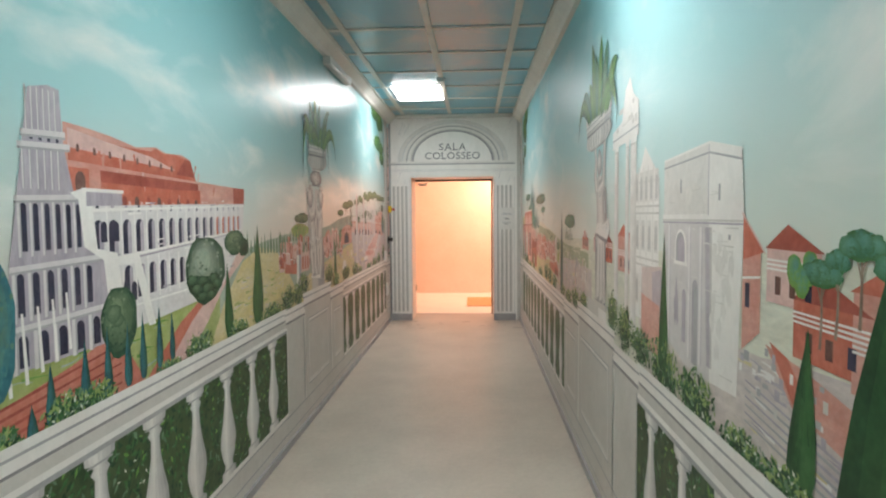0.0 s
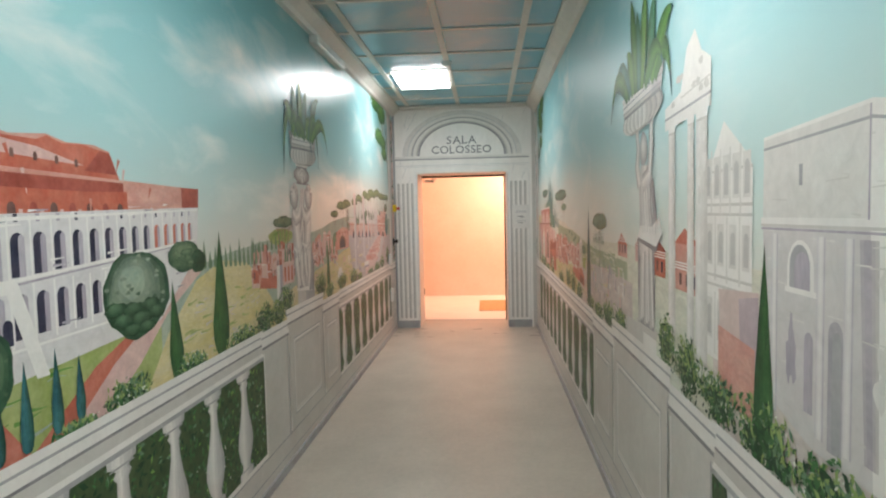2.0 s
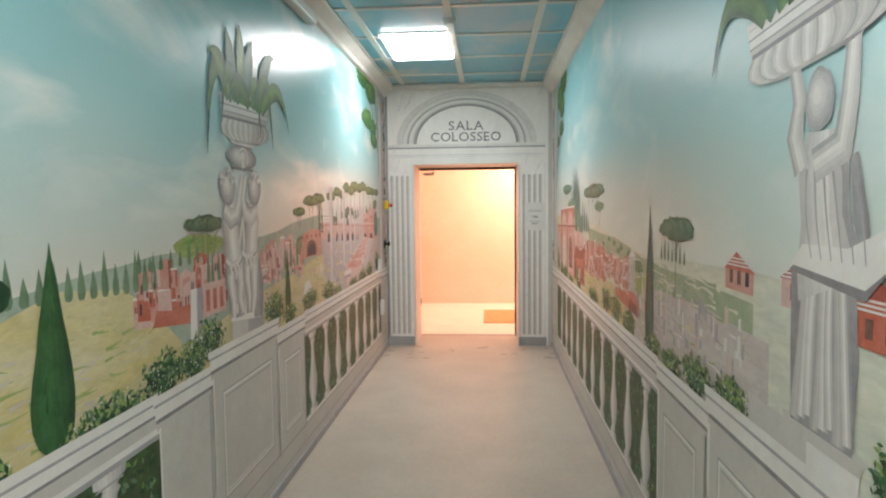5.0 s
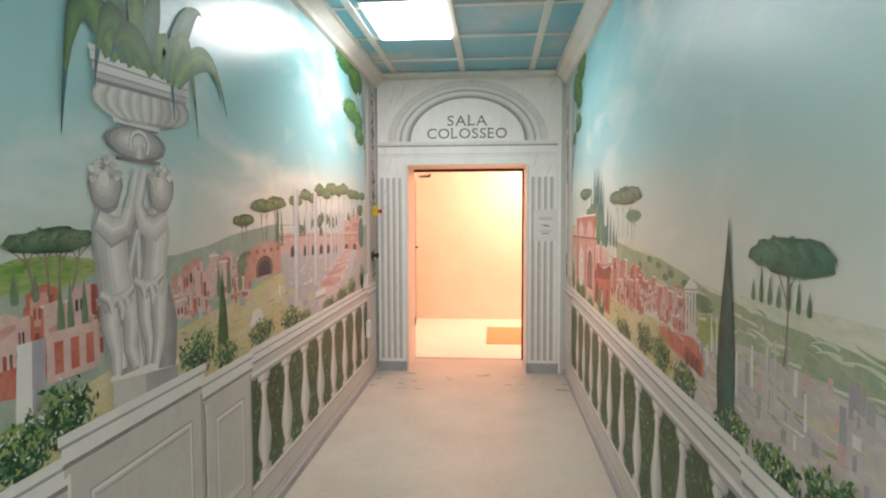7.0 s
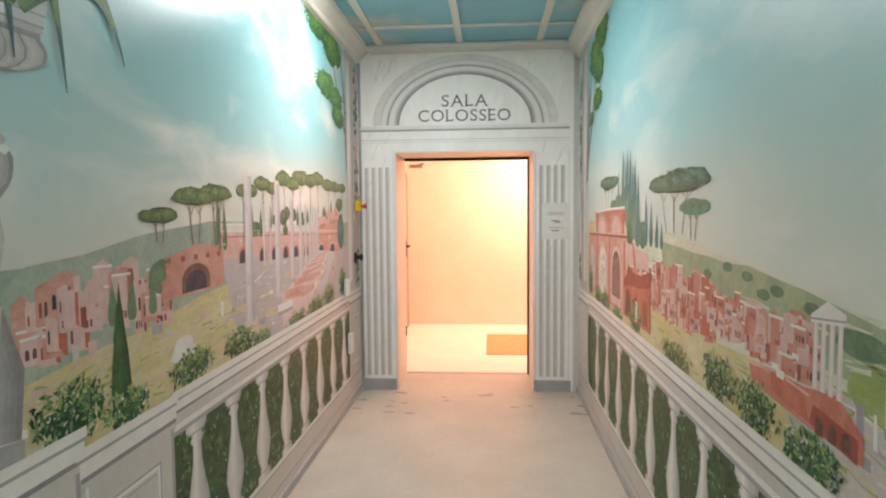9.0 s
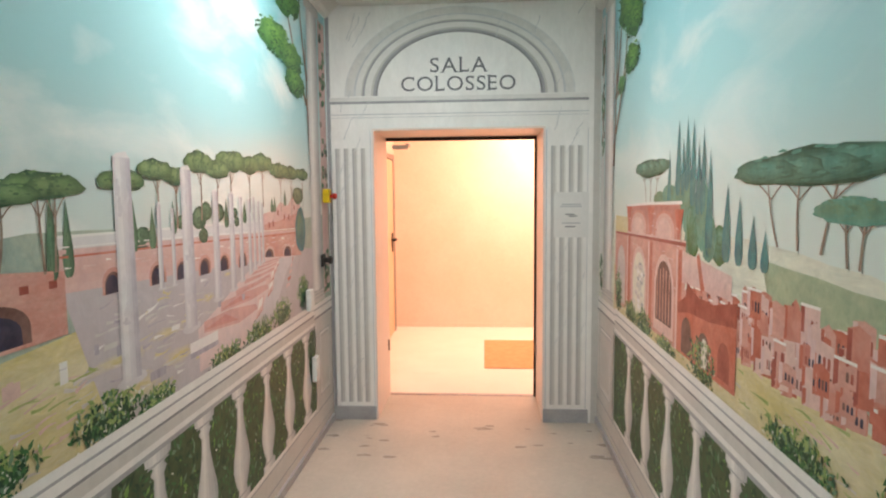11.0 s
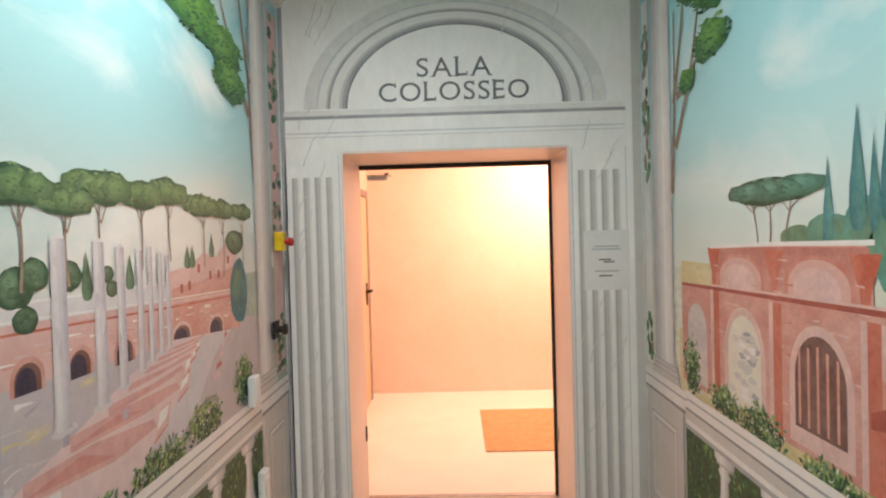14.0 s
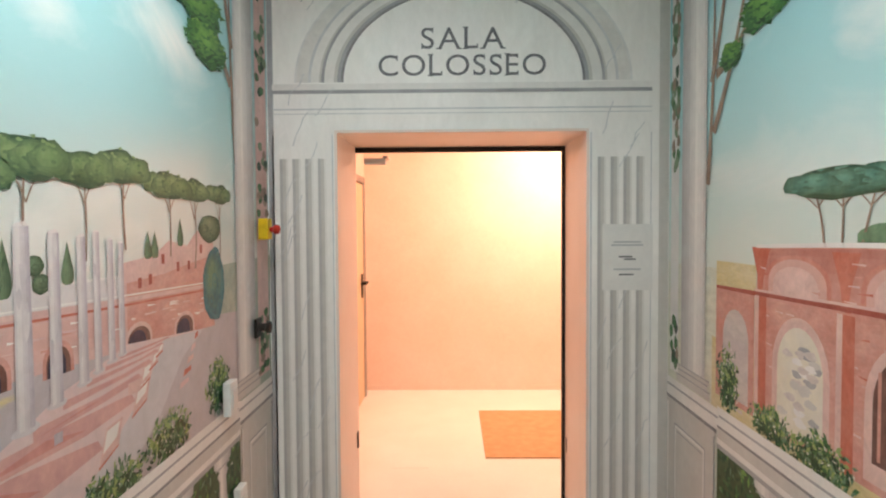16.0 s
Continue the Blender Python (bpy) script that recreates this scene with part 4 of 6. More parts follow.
def amphitheatre():
    p = Paint(S, 5)
    # inner ring
    p.poly([(1.80, 1.3), (3.14, 1.45), (3.14, 1.69), (2.68, 1.70), (2.63, 1.79), (2.55, 1.805), (2.42, 1.80), (2.34, 1.815), (2.2, 1.80), (2.05, 1.82), (1.92, 1.83), (1.80, 1.835)], PINK)
    p.poly([(1.82, 1.72), (2.68, 1.70), (2.62, 1.785), (2.5, 1.80), (2.4, 1.795), (2.34, 1.81), (2.3, 1.795), (1.82, 1.79)], TERRA, 1)
    p.poly([(1.82, 1.76), (2.5, 1.735), (2.3, 1.775), (2.0, 1.8), (1.82, 1.82)], PINK_L, 2)
    p.poly([(2.5, 1.72), (2.67, 1.715), (2.63, 1.785), (2.58, 1.79)], TERRA_D, 2)
    for k in range(8):
        p.arch(1.86 + 0.085 * k, 1.875 + 0.085 * k, 1.75 - 0.003 * k, 1.775 - 0.003 * k, BROWN, 3, 4)
    p.poly([(1.98, 1.45), (2.72, 1.52), (2.72, 1.66), (2.3, 1.685), (1.98, 1.70)], TERRA, 2)
    p.poly([(1.98, 1.66), (2.5, 1.655), (2.7, 1.66), (2.7, 1.69), (1.98, 1.70)], TERRA_D, 3)
    for k in range(9):
        p.arch(2.02 + 0.08 * k, 2.05 + 0.08 * k, 1.56, 1.62, TERRA_D if k % 2 else BROWN, 4, 5)
        p.rect(2.06 + 0.08 * k, 2.075 + 0.08 * k, 1.5, 1.6, PINK_L, 4)
    p.poly([(1.82, 1.62), (1.92, 1.62), (1.92, 1.70), (1.82, 1.70)], TERRA, 3)
    p.arch(1.85, 1.90, 1.63, 1.69, BROWN, 4)
    p.poly([(3.10, 1.60), (3.24, 1.60), (3.25, 1.69), (3.10, 1.69)], TERRA_D, 4)
    # outer ring, two arcades
    top = lambda y: 1.585 + 0.012 * (y - 1.9)
    p.poly([(1.86, 1.38), (3.22, 1.47), (3.24, 1.61), (2.72, 1.60), (1.86, 1.58)], blend(PALE, LILAC, 0.22), 5)
    p.poly([(1.86, 1.12), (2.9, 1.18), (3.2, 1.40), (3.22, 1.48), (1.86, 1.40)], blend(PALE, LILAC, 0.22), 5)
    for k in range(17):
        f = k / 17
        y = 1.93 + 1.26 * (1 - (1 - f) ** 1.15)
        w = 0.056 * (1 - f) + 0.03 * f
        lo, hi = 1.405 + 0.07 * f, 1.535 + 0.012 * f
        p.arch(y, y + w, lo, hi, WINDOW if k < 12 else TERRA, 6)
        p.arch(y + w * 0.55, y + w * 1.0, lo, hi - 0.006, LILAC, 7)
        p.rect(y - 0.012, y - 0.004, lo - 0.01, hi + 0.045, STONE_L, 7)
        p.rect(y + w * 0.3, y + w * 0.6, hi + 0.028, hi + 0.05, LILAC if k % 3 else WINDOW, 7)
        if f < 0.72:
            p.arch(y, y + w, lo - 0.17 + 0.01 * f, hi - 0.165, WINDOW, 6)
            p.arch(y + w * 0.6, y + w, lo - 0.17 + 0.01 * f, hi - 0.17, LILAC, 7)
            p.rect(y - 0.012, y - 0.004, lo - 0.19, hi - 0.14, STONE_L, 7)
    p.strip([(1.86, 1.388), (3.2, 1.472)], 0.012, 0.008, STONE_L, 8)
    p.strip([(1.86, 1.376), (3.2, 1.464)], 0.008, 0.004, LILAC, 8)
    p.strip([(1.86, 1.565), (3.23, 1.60)], 0.012, 0.007, STONE_L, 8)
    p.strip([(1.86, 1.215), (2.8, 1.235)], 0.010, 0.006, STONE_L, 8)
    for k in range(40):
        y = random.uniform(1.9, 3.1)
        z = random.choice((1.245, 1.30, 1.395, 1.43, 1.56, 1.575)) + 0.03 * (y - 1.9) + random.uniform(-0.012, 0.012)
        p.strip([(y, z), (y + random.uniform(0.03, 0.10), z + 0.003)], 0.008, 0.002, random.choice((LILAC, SHADE, STONE_L, PINK_L)), 7.5)
    for k in range(24):
        y, z = random.uniform(1.85, 2.9), random.uniform(1.5, 1.79)
        p.strip([(y, z), (y + random.uniform(-0.02, 0.02), z - random.uniform(0.03, 0.07))], 0.014, 0.003, random.choice((PINK_L, PINK, TERRA)), 2.5 if z > 1.7 else 4.5)
    # tall end
    p.poly([(1.55, 1.12), (2.1, 1.12), (2.06, 1.36), (1.95, 1.42), (1.90, 1.58), (1.84, 1.62), (1.80, 1.76), (1.79, 1.925), (1.74, 1.93), (1.66, 1.91), (1.63, 1.76), (1.60, 1.6), (1.56, 1.4)], LILAC, 9)
    for a, b, z0, z1, n in ((1.645, 1.79, 1.80, 1.90, 6), (1.625, 1.80, 1.64, 1.74, 6), (1.60, 1.88, 1.45, 1.585, 6), (1.57, 1.93, 1.27, 1.39, 6), (1.56, 2.05, 1.13, 1.22, 6)):
        for k in range(n):
            y = a + (b - a) * (k + 0.5) / n
            w = (b - a) / n
            if z0 < 1.6:
                p.arch(y - w * 0.25, y + w * 0.25, z0, z1, WINDOW, 10)
            p.rect(y - w * 0.5, y - w * 0.3, z0 - 0.015, z1 + 0.015, blend(STONE_L, LILAC, 0.35), 11)
            p.rect(y - w * 0.3, y - w * 0.2, z0 - 0.015, z1 + 0.015, SHADE, 11)
    for k in range(4):
        p.rect(1.66 + 0.036 * k, 1.672 + 0.036 * k, 1.765, 1.785, WINDOW, 12)
    for a, b, z in ((1.625, 1.81, 1.79), (1.61, 1.83, 1.755), (1.59, 1.90, 1.605), (1.56, 1.97, 1.41), (1.55, 2.06, 1.245)):
        p.strip([(a, z - 0.008), (b, z + 0.004)], 0.016, 0.016, blend(STONE_L, LILAC, 0.35), 13)
        p.strip([(a, z - 0.018), (b, z - 0.008)], 0.007, 0.007, SHADE, 13)
    # broken stepped edge in front
    p.poly([(1.82, 1.62), (1.86, 1.60), (1.88, 1.45), (1.98, 1.40), (2.0, 1.25), (2.06, 1.12), (2.14, 1.12), (2.08, 1.3), (2.06, 1.42), (1.95, 1.44), (1.93, 1.58), (1.90, 1.64)], STONE_L, 13)
    p.poly([(1.90, 1.58), (2.10, 1.585), (2.10, 1.625), (1.90, 1.63)], LILAC, 13)
    p.strip([(1.88, 1.632), (2.11, 1.632)], 0.012, 0.012, STONE_L, 14)
    p.poly([(2.02, 1.40), (2.20, 1.405), (2.24, 1.30), (2.30, 1.13), (2.25, 1.13), (2.18, 1.32), (2.16, 1.375), (2.02, 1.375)], STONE_L, 14)
    for a, z0, z1 in ((1.97, 1.46, 1.53), (2.04, 1.46, 1.53), (2.09, 1.25, 1.32), (2.14, 1.24, 1.31)):
        p.arch(a, a + 0.035, z0, z1, WINDOW, 15)
    p.done("painted_amphitheatre", "painted ruined oval amphitheatre with arcades and red brick")


amphitheatre()
p = Paint(S, 6)
for k in range(9):
    y = 1.30 + 0.062 * k
    p.strip([(y, 0.98 + 0.02 * k), (y - 0.01, 1.22 + 0.012 * k)], 0.014, 0.010, STONE_L, k % 2)
p.done("painted_posts", "painted row of white marble stumps")
shrub(S, 6, 2.06, 1.18, 0.11, 0.125, G_PINE, G_GREY, 2)
shrub(S, 6, 2.76, 1.30, 0.21, 0.155, G_PINE, blend(G_GREY, HILL, 0.75), 0)
p = Paint(S, 6.8)
for y, z, ry, rz in ((2.62, 1.26, 0.065, 0.026), (2.72, 1.25, 0.07, 0.024), (2.83, 1.25, 0.07, 0.026), (2.66, 1.215, 0.07, 0.026), (2.77, 1.21, 0.075, 0.026), (2.87, 1.22, 0.06, 0.026), (2.71, 1.178, 0.06, 0.022), (2.80, 1.175, 0.06, 0.022)):
    p.orb(y, z, ry, rz, G_DARK, blend(G_PINE, G_HAZY, 0.5), 0, (-0.1, 0.6), 5, 0.12)
p.done("painted_shrub", "painted rounded green shrub")
shrub(S, 6, 3.10, 1.41, 0.13, 0.065, G_PINE, G_GREY, 4)
shrub(S, 6, 3.22, 1.38, 0.07, 0.05, G_DARK, G_PINE, 2)
shrub(S, 6, 1.48, 1.25, 0.10, 0.2, G_BLUE, G_HAZY, 5)
for y, z0, z1, w in ((1.62, 0.9, 1.02, 0.05), (1.70, 0.92, 1.12, 0.05), (1.86, 0.92, 1.16, 0.055), (1.98, 0.92, 1.18, 0.05), (2.10, 0.94, 1.17, 0.05), (2.20, 0.94, 1.19, 0.05), (2.32, 0.95, 1.2, 0.05), (2.42, 0.96, 1.16, 0.045)):
    cypress(S, 8, y, z0, z1, w, G_DARK, G_BLUE)
cypress(S, 8, 3.01, 0.93, 1.32, 0.105, G_DARK, G_MID, -0.02)
cypress(S, 8, 3.42, 0.93, 1.50, 0.17, G_DARK, G_MID, 0.01)
for k in range(13):
    cypress(S, 4, 3.28 + 0.055 * k, 1.34 - 0.003 * k, 1.44 + random.uniform(-0.03, 0.03), 0.035, G_HAZY, G_GREY)
for k in range(7):
    cypress(S, 4, 3.85 + 0.07 * k, 1.37, 1.44 + random.uniform(-0.02, 0.02), 0.03, G_GREY, G_HAZY)
town(S, 3.6, 3.80, 4.58, lambda f: 1.16, lambda f: 1.36, 46)
town(S, 3.6, 4.95, 5.62, lambda f: 1.18, lambda f: 1.36 + 0.05 * f, 40, (PINK, PINK_L, ROSE))
land(S, 5, "painted_roof", [(3.92, 1.17), (4.2, 1.14), (4.34, 1.17), (4.2, 1.22), (4.05, 1.21), (3.95, 1.23)], TERRA, "painted red tiled roof")
p = Paint(S, 6)
p.poly([(4.18, 0.98), (4.28, 0.98), (4.30, 1.27), (4.20, 1.27)], STONE_L)
p.poly([(4.24, 0.98), (4.28, 0.98), (4.30, 1.27), (4.25, 1.27)], LILAC, 1)
p.rect(4.30, 4.52, 1.14, 1.28, PINK_L)
for k in range(3):
    p.rect(4.33 + 0.065 * k, 4.365 + 0.065 * k, 1.16, 1.25, TERRA, 1)
p.done("painted_pilaster", "painted white pilaster beside a pink wall")
shrub(S, 3, 4.3, 1.44, 0.22, 0.05, GRASS, G_LIGHT, 4)
pine(S, 5, 4.34, 1.52, 0.15, 0.045, 1.38, G_PINE, G_GREY, 4)
for y in (4.36, 4.40, 4.46):
    cypress(S, 5, y, 1.26, 1.42, 0.03, G_HAZY, G_GREY)
twin_pillar(S, 8)
urn(S, 10.2, 4.52, 5.11, 1.905, 2.12, [(-0.43, -0.08, 0.36), (-0.40, 0.34, 0.10), (-0.22, 0.50, 0.0), (-0.28, 0.08, 0.30), (-0.06, 0.56, 0.0), (0.10, 0.52, 0.0), (-0.20, 0.17, 0.20), (0.18, 0.05, 0.30), (0.42, 0.50, 0.06), (0.36, 0.0, 0.40), (0.63, 0.13, 0.32)], 0.04)
for y, z0, z1 in ((5.34, 1.24, 1.38), (5.44, 1.24, 1.40), (5.56, 1.24, 1.38)):
    cypress(S, 5, y, z0, z1, 0.05, G_HAZY, G_GREY)
shrub(S, 5, 5.62, 1.36, 0.08, 0.06, G_HAZY, G_GREY, 4)
cypress(S, 8, 5.37, 0.93, 1.37, 0.10, G_DARK, G_MID)
p = Paint(S, 5)
p.poly([(5.62, 1.27), (6.12, 1.27), (6.12, 1.44), (5.9, 1.46), (5.7, 1.43), (5.62, 1.38)], PINK)
p.arch(5.76, 5.99, 1.28, 1.385, BROWN, 1, 10)
p.arch(5.79, 5.96, 1.28, 1.36, WINDOW, 2, 10)
for k in range(5):
    p.rect(5.66 + 0.1 * k, 5.69 + 0.1 * k, 1.40, 1.42, TERRA_D, 1)
p.done("painted_arch", "painted pink ruin with a dark arch")


def viaduct():
    p = Paint(S, 4)
    # pale upper terrace, pink arcaded wall, and the pink house at its end
    p.poly([(6.1, 1.40), (7.7, 1.40), (7.7, 1.50), (7.2, 1.52), (6.7, 1.525), (6.1, 1.53)], blend(PALE, LILAC, 0.3))
    p.strip([(6.1, 1.53), (7.6, 1.51)], 0.008, 0.006, STONE_L, 0.2)
    wall = [(6.1, 1.49), (6.9, 1.47), (7.62, 1.445), (8.2, 1.43)]
    foot = [(6.1, 1.38), (6.9, 1.345), (7.62, 1.31), (8.2, 1.28)]
    p.bands(wall, foot, PINK_L, blend(PINK_L, PINK, 0.4), 1, 0.5, 5)
    p.poly([(7.58, 1.44), (8.18, 1.42), (8.2, 1.58), (8.06, 1.63), (7.98, 1.58), (7.85, 1.60), (7.76, 1.56), (7.58, 1.545)], PINK_L, 1.2)
    p.poly([(7.6, 1.45), (8.2, 1.43), (8.2, 1.54), (8.0, 1.52), (7.82, 1.50), (7.6, 1.49)], PINK, 1.3)
    p.poly([(7.60, 1.31), (8.2, 1.28), (8.2, 1.43), (7.60, 1.445)], PINK, 1.4)
    for d, w, m in ((0.0, 0.012, PINK_L), (-0.014, 0.006, TERRA), (0.012, 0.004, STONE_L)):
        p.strip([(u, v + d) for u, v in wall], w, w, m, 2)
    for y in (6.33, 6.58, 6.75, 6.93, 7.11, 7.31, 7.66, 7.95):
        far = (y - 6.1) / 2.1
        w, z = 0.042 + 0.02 * (y > 7.5), 1.375 - 0.075 * far
        p.arch(y - w - 0.012, y + w + 0.012, z - 0.02, z + 0.058, PINK if y < 7.5 else PINK_L, 3, 10)
        p.arch(y - w, y + w, z - 0.02, z + 0.045, BROWN, 4, 10)
        p.arch(y - w * 0.9, y + w * 0.6, z - 0.02, z + 0.036, WINDOW, 5, 10)
    for y, z in ((7.66, 1.47), (7.72, 1.475), (7.90, 1.50), (7.98, 1.50), (8.08, 1.55), (7.8, 1.53), (8.12, 1.47)):
        p.rect(y, y + 0.02, z, z + 0.03, TERRA_D, 4)
        p.rect(y - 0.004, y + 0.024, z + 0.03, z + 0.035, PINK_L, 4)
    for k in range(70):
        y = random.uniform(6.12, 8.15)
        z = 1.43 - 0.03 * (y - 6.1) + random.uniform(-0.03, 0.035)
        p.strip([(y, z), (y + random.uniform(0.02, 0.07), z - 0.002)], 0.006, 0.002, random.choice((PINK, PINK_L, ROSE, STONE_L)), 2.5)
    p.done("painted_viaduct", "painted pink arcaded wall of the forum")
    # the way beside the columns, barred with their shadows
    p = Paint(S, 5)
    p.poly([(6.85, 0.95), (7.52, 0.95), (7.75, 1.06), (7.93, 1.22), (8.10, 1.285), (7.60, 1.325), (7.32, 1.27), (7.05, 1.18), (6.85, 1.12)], blend(ROSE, PALE, 0.25))
    p.poly([(7.30, 0.95), (7.52, 0.95), (7.75, 1.06), (7.93, 1.22), (8.10, 1.285), (7.80, 1.30), (7.70, 1.19)], blend(LILAC, PALE, 0.5), 0.5)
    for k, (ya, za, yb, zb, w) in enumerate(((6.90, 1.135, 7.47, 1.10, 0.040), (7.06, 1.185, 7.63, 1.175, 0.036), (7.22, 1.215, 7.67, 1.225, 0.026), (7.32, 1.247, 7.73, 1.255, 0.018), (7.41, 1.270, 7.77, 1.277, 0.013), (7.49, 1.288, 7.80, 1.292, 0.010), (7.56, 1.302, 7.84, 1.303, 0.008))):
        p.poly([(ya, za - w), (ya + (yb - ya) * 0.6, zb - w * 0.9), (yb, zb - w * 0.35), (yb - 0.02, zb + w * 0.35), (ya + 0.25, za + w * 0.2), (ya, za + w * 0.1)], blend(ROSE, TERRA, 0.35), 1 + 0.1 * k)
        p.poly([(ya, za - w * 0.75), (ya + (yb - ya) * 0.6, zb - w * 0.5), (ya + 0.2, za - w * 0.1)], blend(ROSE, TERRA, 0.6), 1.05 + 0.1 * k)
        if k < 5:
            e = w * 2.0
            p.poly([(yb - 0.02, zb - e * 0.75), (yb + e * 0.9, zb - e * 0.35), (yb + e * 1.2, zb + e * 0.5), (yb + e * 0.2, zb + e * 0.4)], PINK_L, 3)
            p.poly([(yb + 0.0, zb - e * 0.35), (yb + e * 0.8, zb - e * 0.05), (yb + e, zb + e * 0.4), (yb + e * 0.25, zb + e * 0.3)], STONE_L, 3.1)
            p.strip([(yb - 0.02, zb - e * 0.75), (yb + e * 0.9, zb - e * 0.35)], 0.006, 0.004, TERRA, 3.2)
    for k in range(5):
        p.poly([(7.90 + 0.03 * k, 1.12 + 0.035 * k), (7.97 + 0.02 * k, 1.13 + 0.035 * k), (7.97 + 0.02 * k, 1.145 + 0.035 * k), (7.91 + 0.03 * k, 1.14 + 0.035 * k)], (ROSE, TERRA, PINK_L)[k % 3], 3)
    p.done("painted_way", "painted rose way barred with column shadows")


viaduct()
for y, z, ry, rz, foot in ((5.62, 1.565, 0.11, 0.035, 1.48), (5.88, 1.635, 0.15, 0.045, 1.46), (6.07, 1.655, 0.13, 0.045, 1.44), (6.40, 1.675, 0.11, 0.045, 1.5), (6.60, 1.715, 0.10, 0.045, 1.52), (6.73, 1.70, 0.09, 0.042, 1.52),
                           (6.92, 1.755, 0.11, 0.055, 1.54), (7.08, 1.735, 0.10, 0.048, 1.54), (7.22, 1.775, 0.14, 0.058, 1.54), (7.42, 1.77, 0.12, 0.055, 1.56), (7.60, 1.79, 0.13, 0.056, 1.58), (7.86, 1.76, 0.15, 0.052, 1.55), (8.04, 1.755, 0.12, 0.048, 1.5), (8.26, 1.755, 0.11, 0.045, 1.5)):
    pine(S, 5, y, z, ry, rz, foot, G_PINE, blend(G_GREY, G_LIGHT, 0.35), 2 if y < 6.3 else 1)
shrub(S, 6, 8.20, 1.43, 0.10, 0.135, G_BLUE, G_HAZY, 2)
shrub(S, 6, 8.17, 1.635, 0.10, 0.05, G_PINE, G_GREY, 2)
for y, z, r in ((6.50, 1.50, 0.05), (6.76, 1.54, 0.035), (6.90, 1.55, 0.06), (6.96, 1.575, 0.05), (6.93, 1.48, 0.04), (7.08, 1.565, 0.05), (7.24, 1.56, 0.03), (7.26, 1.52, 0.03)):
    shrub(S, 4.5, y, z, r, r * 0.75, G_PINE, G_HAZY, 3)
for y, z0, z1 in ((6.08, 1.42, 1.66), (6.14, 1.42, 1.63), (6.45, 1.46, 1.63), (6.56, 1.46, 1.60), (6.70, 1.50, 1.62), (7.15, 1.50, 1.62), (7.35, 1.51, 1.61), (7.72, 1.55, 1.63), (7.76, 1.55, 1.63), (7.93, 1.58, 1.67)):
    cypress(S, 4.5, y, z0, z1, 0.045, G_PINE, G_HAZY)
for y, z0, z1, w in ((6.40, 1.06, 1.755, 0.085), (6.80, 1.14, 1.735, 0.075), (7.04, 1.21, 1.655, 0.05), (7.20, 1.225, 1.645, 0.045), (7.30, 1.25, 1.63, 0.036), (7.40, 1.272, 1.62, 0.032), (7.46, 1.285, 1.63, 0.026), (7.52, 1.298, 1.61, 0.026), (7.57, 1.305, 1.60, 0.024), (6.60, 1.32, 1.61, 0.026), (6.69, 1.32, 1.59, 0.022)):
    column(S, 7.4, y, z0, z1, w * 1.22, blend(PALE, LILAC, 0.15), capped=False)
p = Paint(S, 6)
p.blob(5.76, 1.07, 0.09, 0.05, PALE, 0)
p.rect(6.78, 7.02, 1.02, 1.08, PALE, 0)
p.rect(6.78, 7.02, 1.02, 1.04, LILAC, 1)
p.rect(6.50, 6.60, 1.02, 1.05, LILAC, 1)
for k in range(16):
    y = random.uniform(5.0, 7.6)
    p.rect(y, y + random.uniform(0.02, 0.07), 1.14 + 0.05 * random.random(), 1.17 + 0.05 * random.random(), random.choice((PALE, STONE, PINK_L, LILAC)), k % 4)
p.done("painted_fragments", "painted fallen marble fragments")
big_tree(S, ((7.66, 2.84, 0.27, 0.10), (8.05, 2.76, 0.26, 0.12), (7.86, 2.47, 0.27, 0.09), (8.12, 2.42, 0.22, 0.08), (8.18, 2.29, 0.19, 0.07)),
         (((8.40, 2.2), (8.02, 2.78), 0.05), ((8.42, 2.35), (8.28, 2.88), 0.03), ((8.36, 2.30), (8.0, 2.44), 0.1), ((8.45, 1.9), (8.40, 2.6), 0.02)))
side_column(S, 8.43, 8.66)
p = Paint(S, 6)
p.rect(8.70, 8.86, 0.96, 2.8, PINK_L)
for k in range(60):
    p.blob(random.uniform(8.72, 8.85), random.uniform(0.98, 1.25) if k % 3 == 0 else random.uniform(1.7, 2.8), 0.03, 0.02, random.choice((G_MID, G_DARK, TRUNK, G_GREY)), 1 + k % 4, 0.2, 9)
p.done("painted_foliage", "painted leaves between column and corner")

# ---- east wall: ruins, basilica, valley ----
S = "R"
land(S, 2, "painted_plain", [(0.6, 0.9), (4.6, 0.9), (4.6, 1.36), (3.6, 1.40), (2.4, 1.40), (1.6, 1.44), (0.6, 1.46)], HAZE, "painted hazy plain")
land(S, 2, "painted_plain", [(4.6, 0.9), (8.9, 0.9), (8.9, 1.46), (7.6, 1.50), (6.2, 1.48), (5.6, 1.42), (5.0, 1.36), (4.6, 1.35)], HAZE, "painted hazy plain")
land(S, 3, "painted_hills", [(3.6, 1.2), (6.3, 1.2), (6.4, 1.44), (5.8, 1.41), (5.47, 1.405), (5.14, 1.38), (4.84, 1.34), (4.2, 1.32), (3.6, 1.31)], blend(HILL, GRASS, 0.35), "painted green hills")
land(S, 3, "painted_ground", [(0.6, 0.9), (2.5, 0.9), (2.5, 1.16), (1.6, 1.2), (0.6, 1.26)], SAND, "painted sandy excavation ground")
land(S, 3, "painted_ground", [(3.5, 0.9), (5.2, 0.9), (5.2, 1.14), (4.6, 1.22), (4.0, 1.24), (3.5, 1.22)], SAND, "painted sandy ground with ruins")
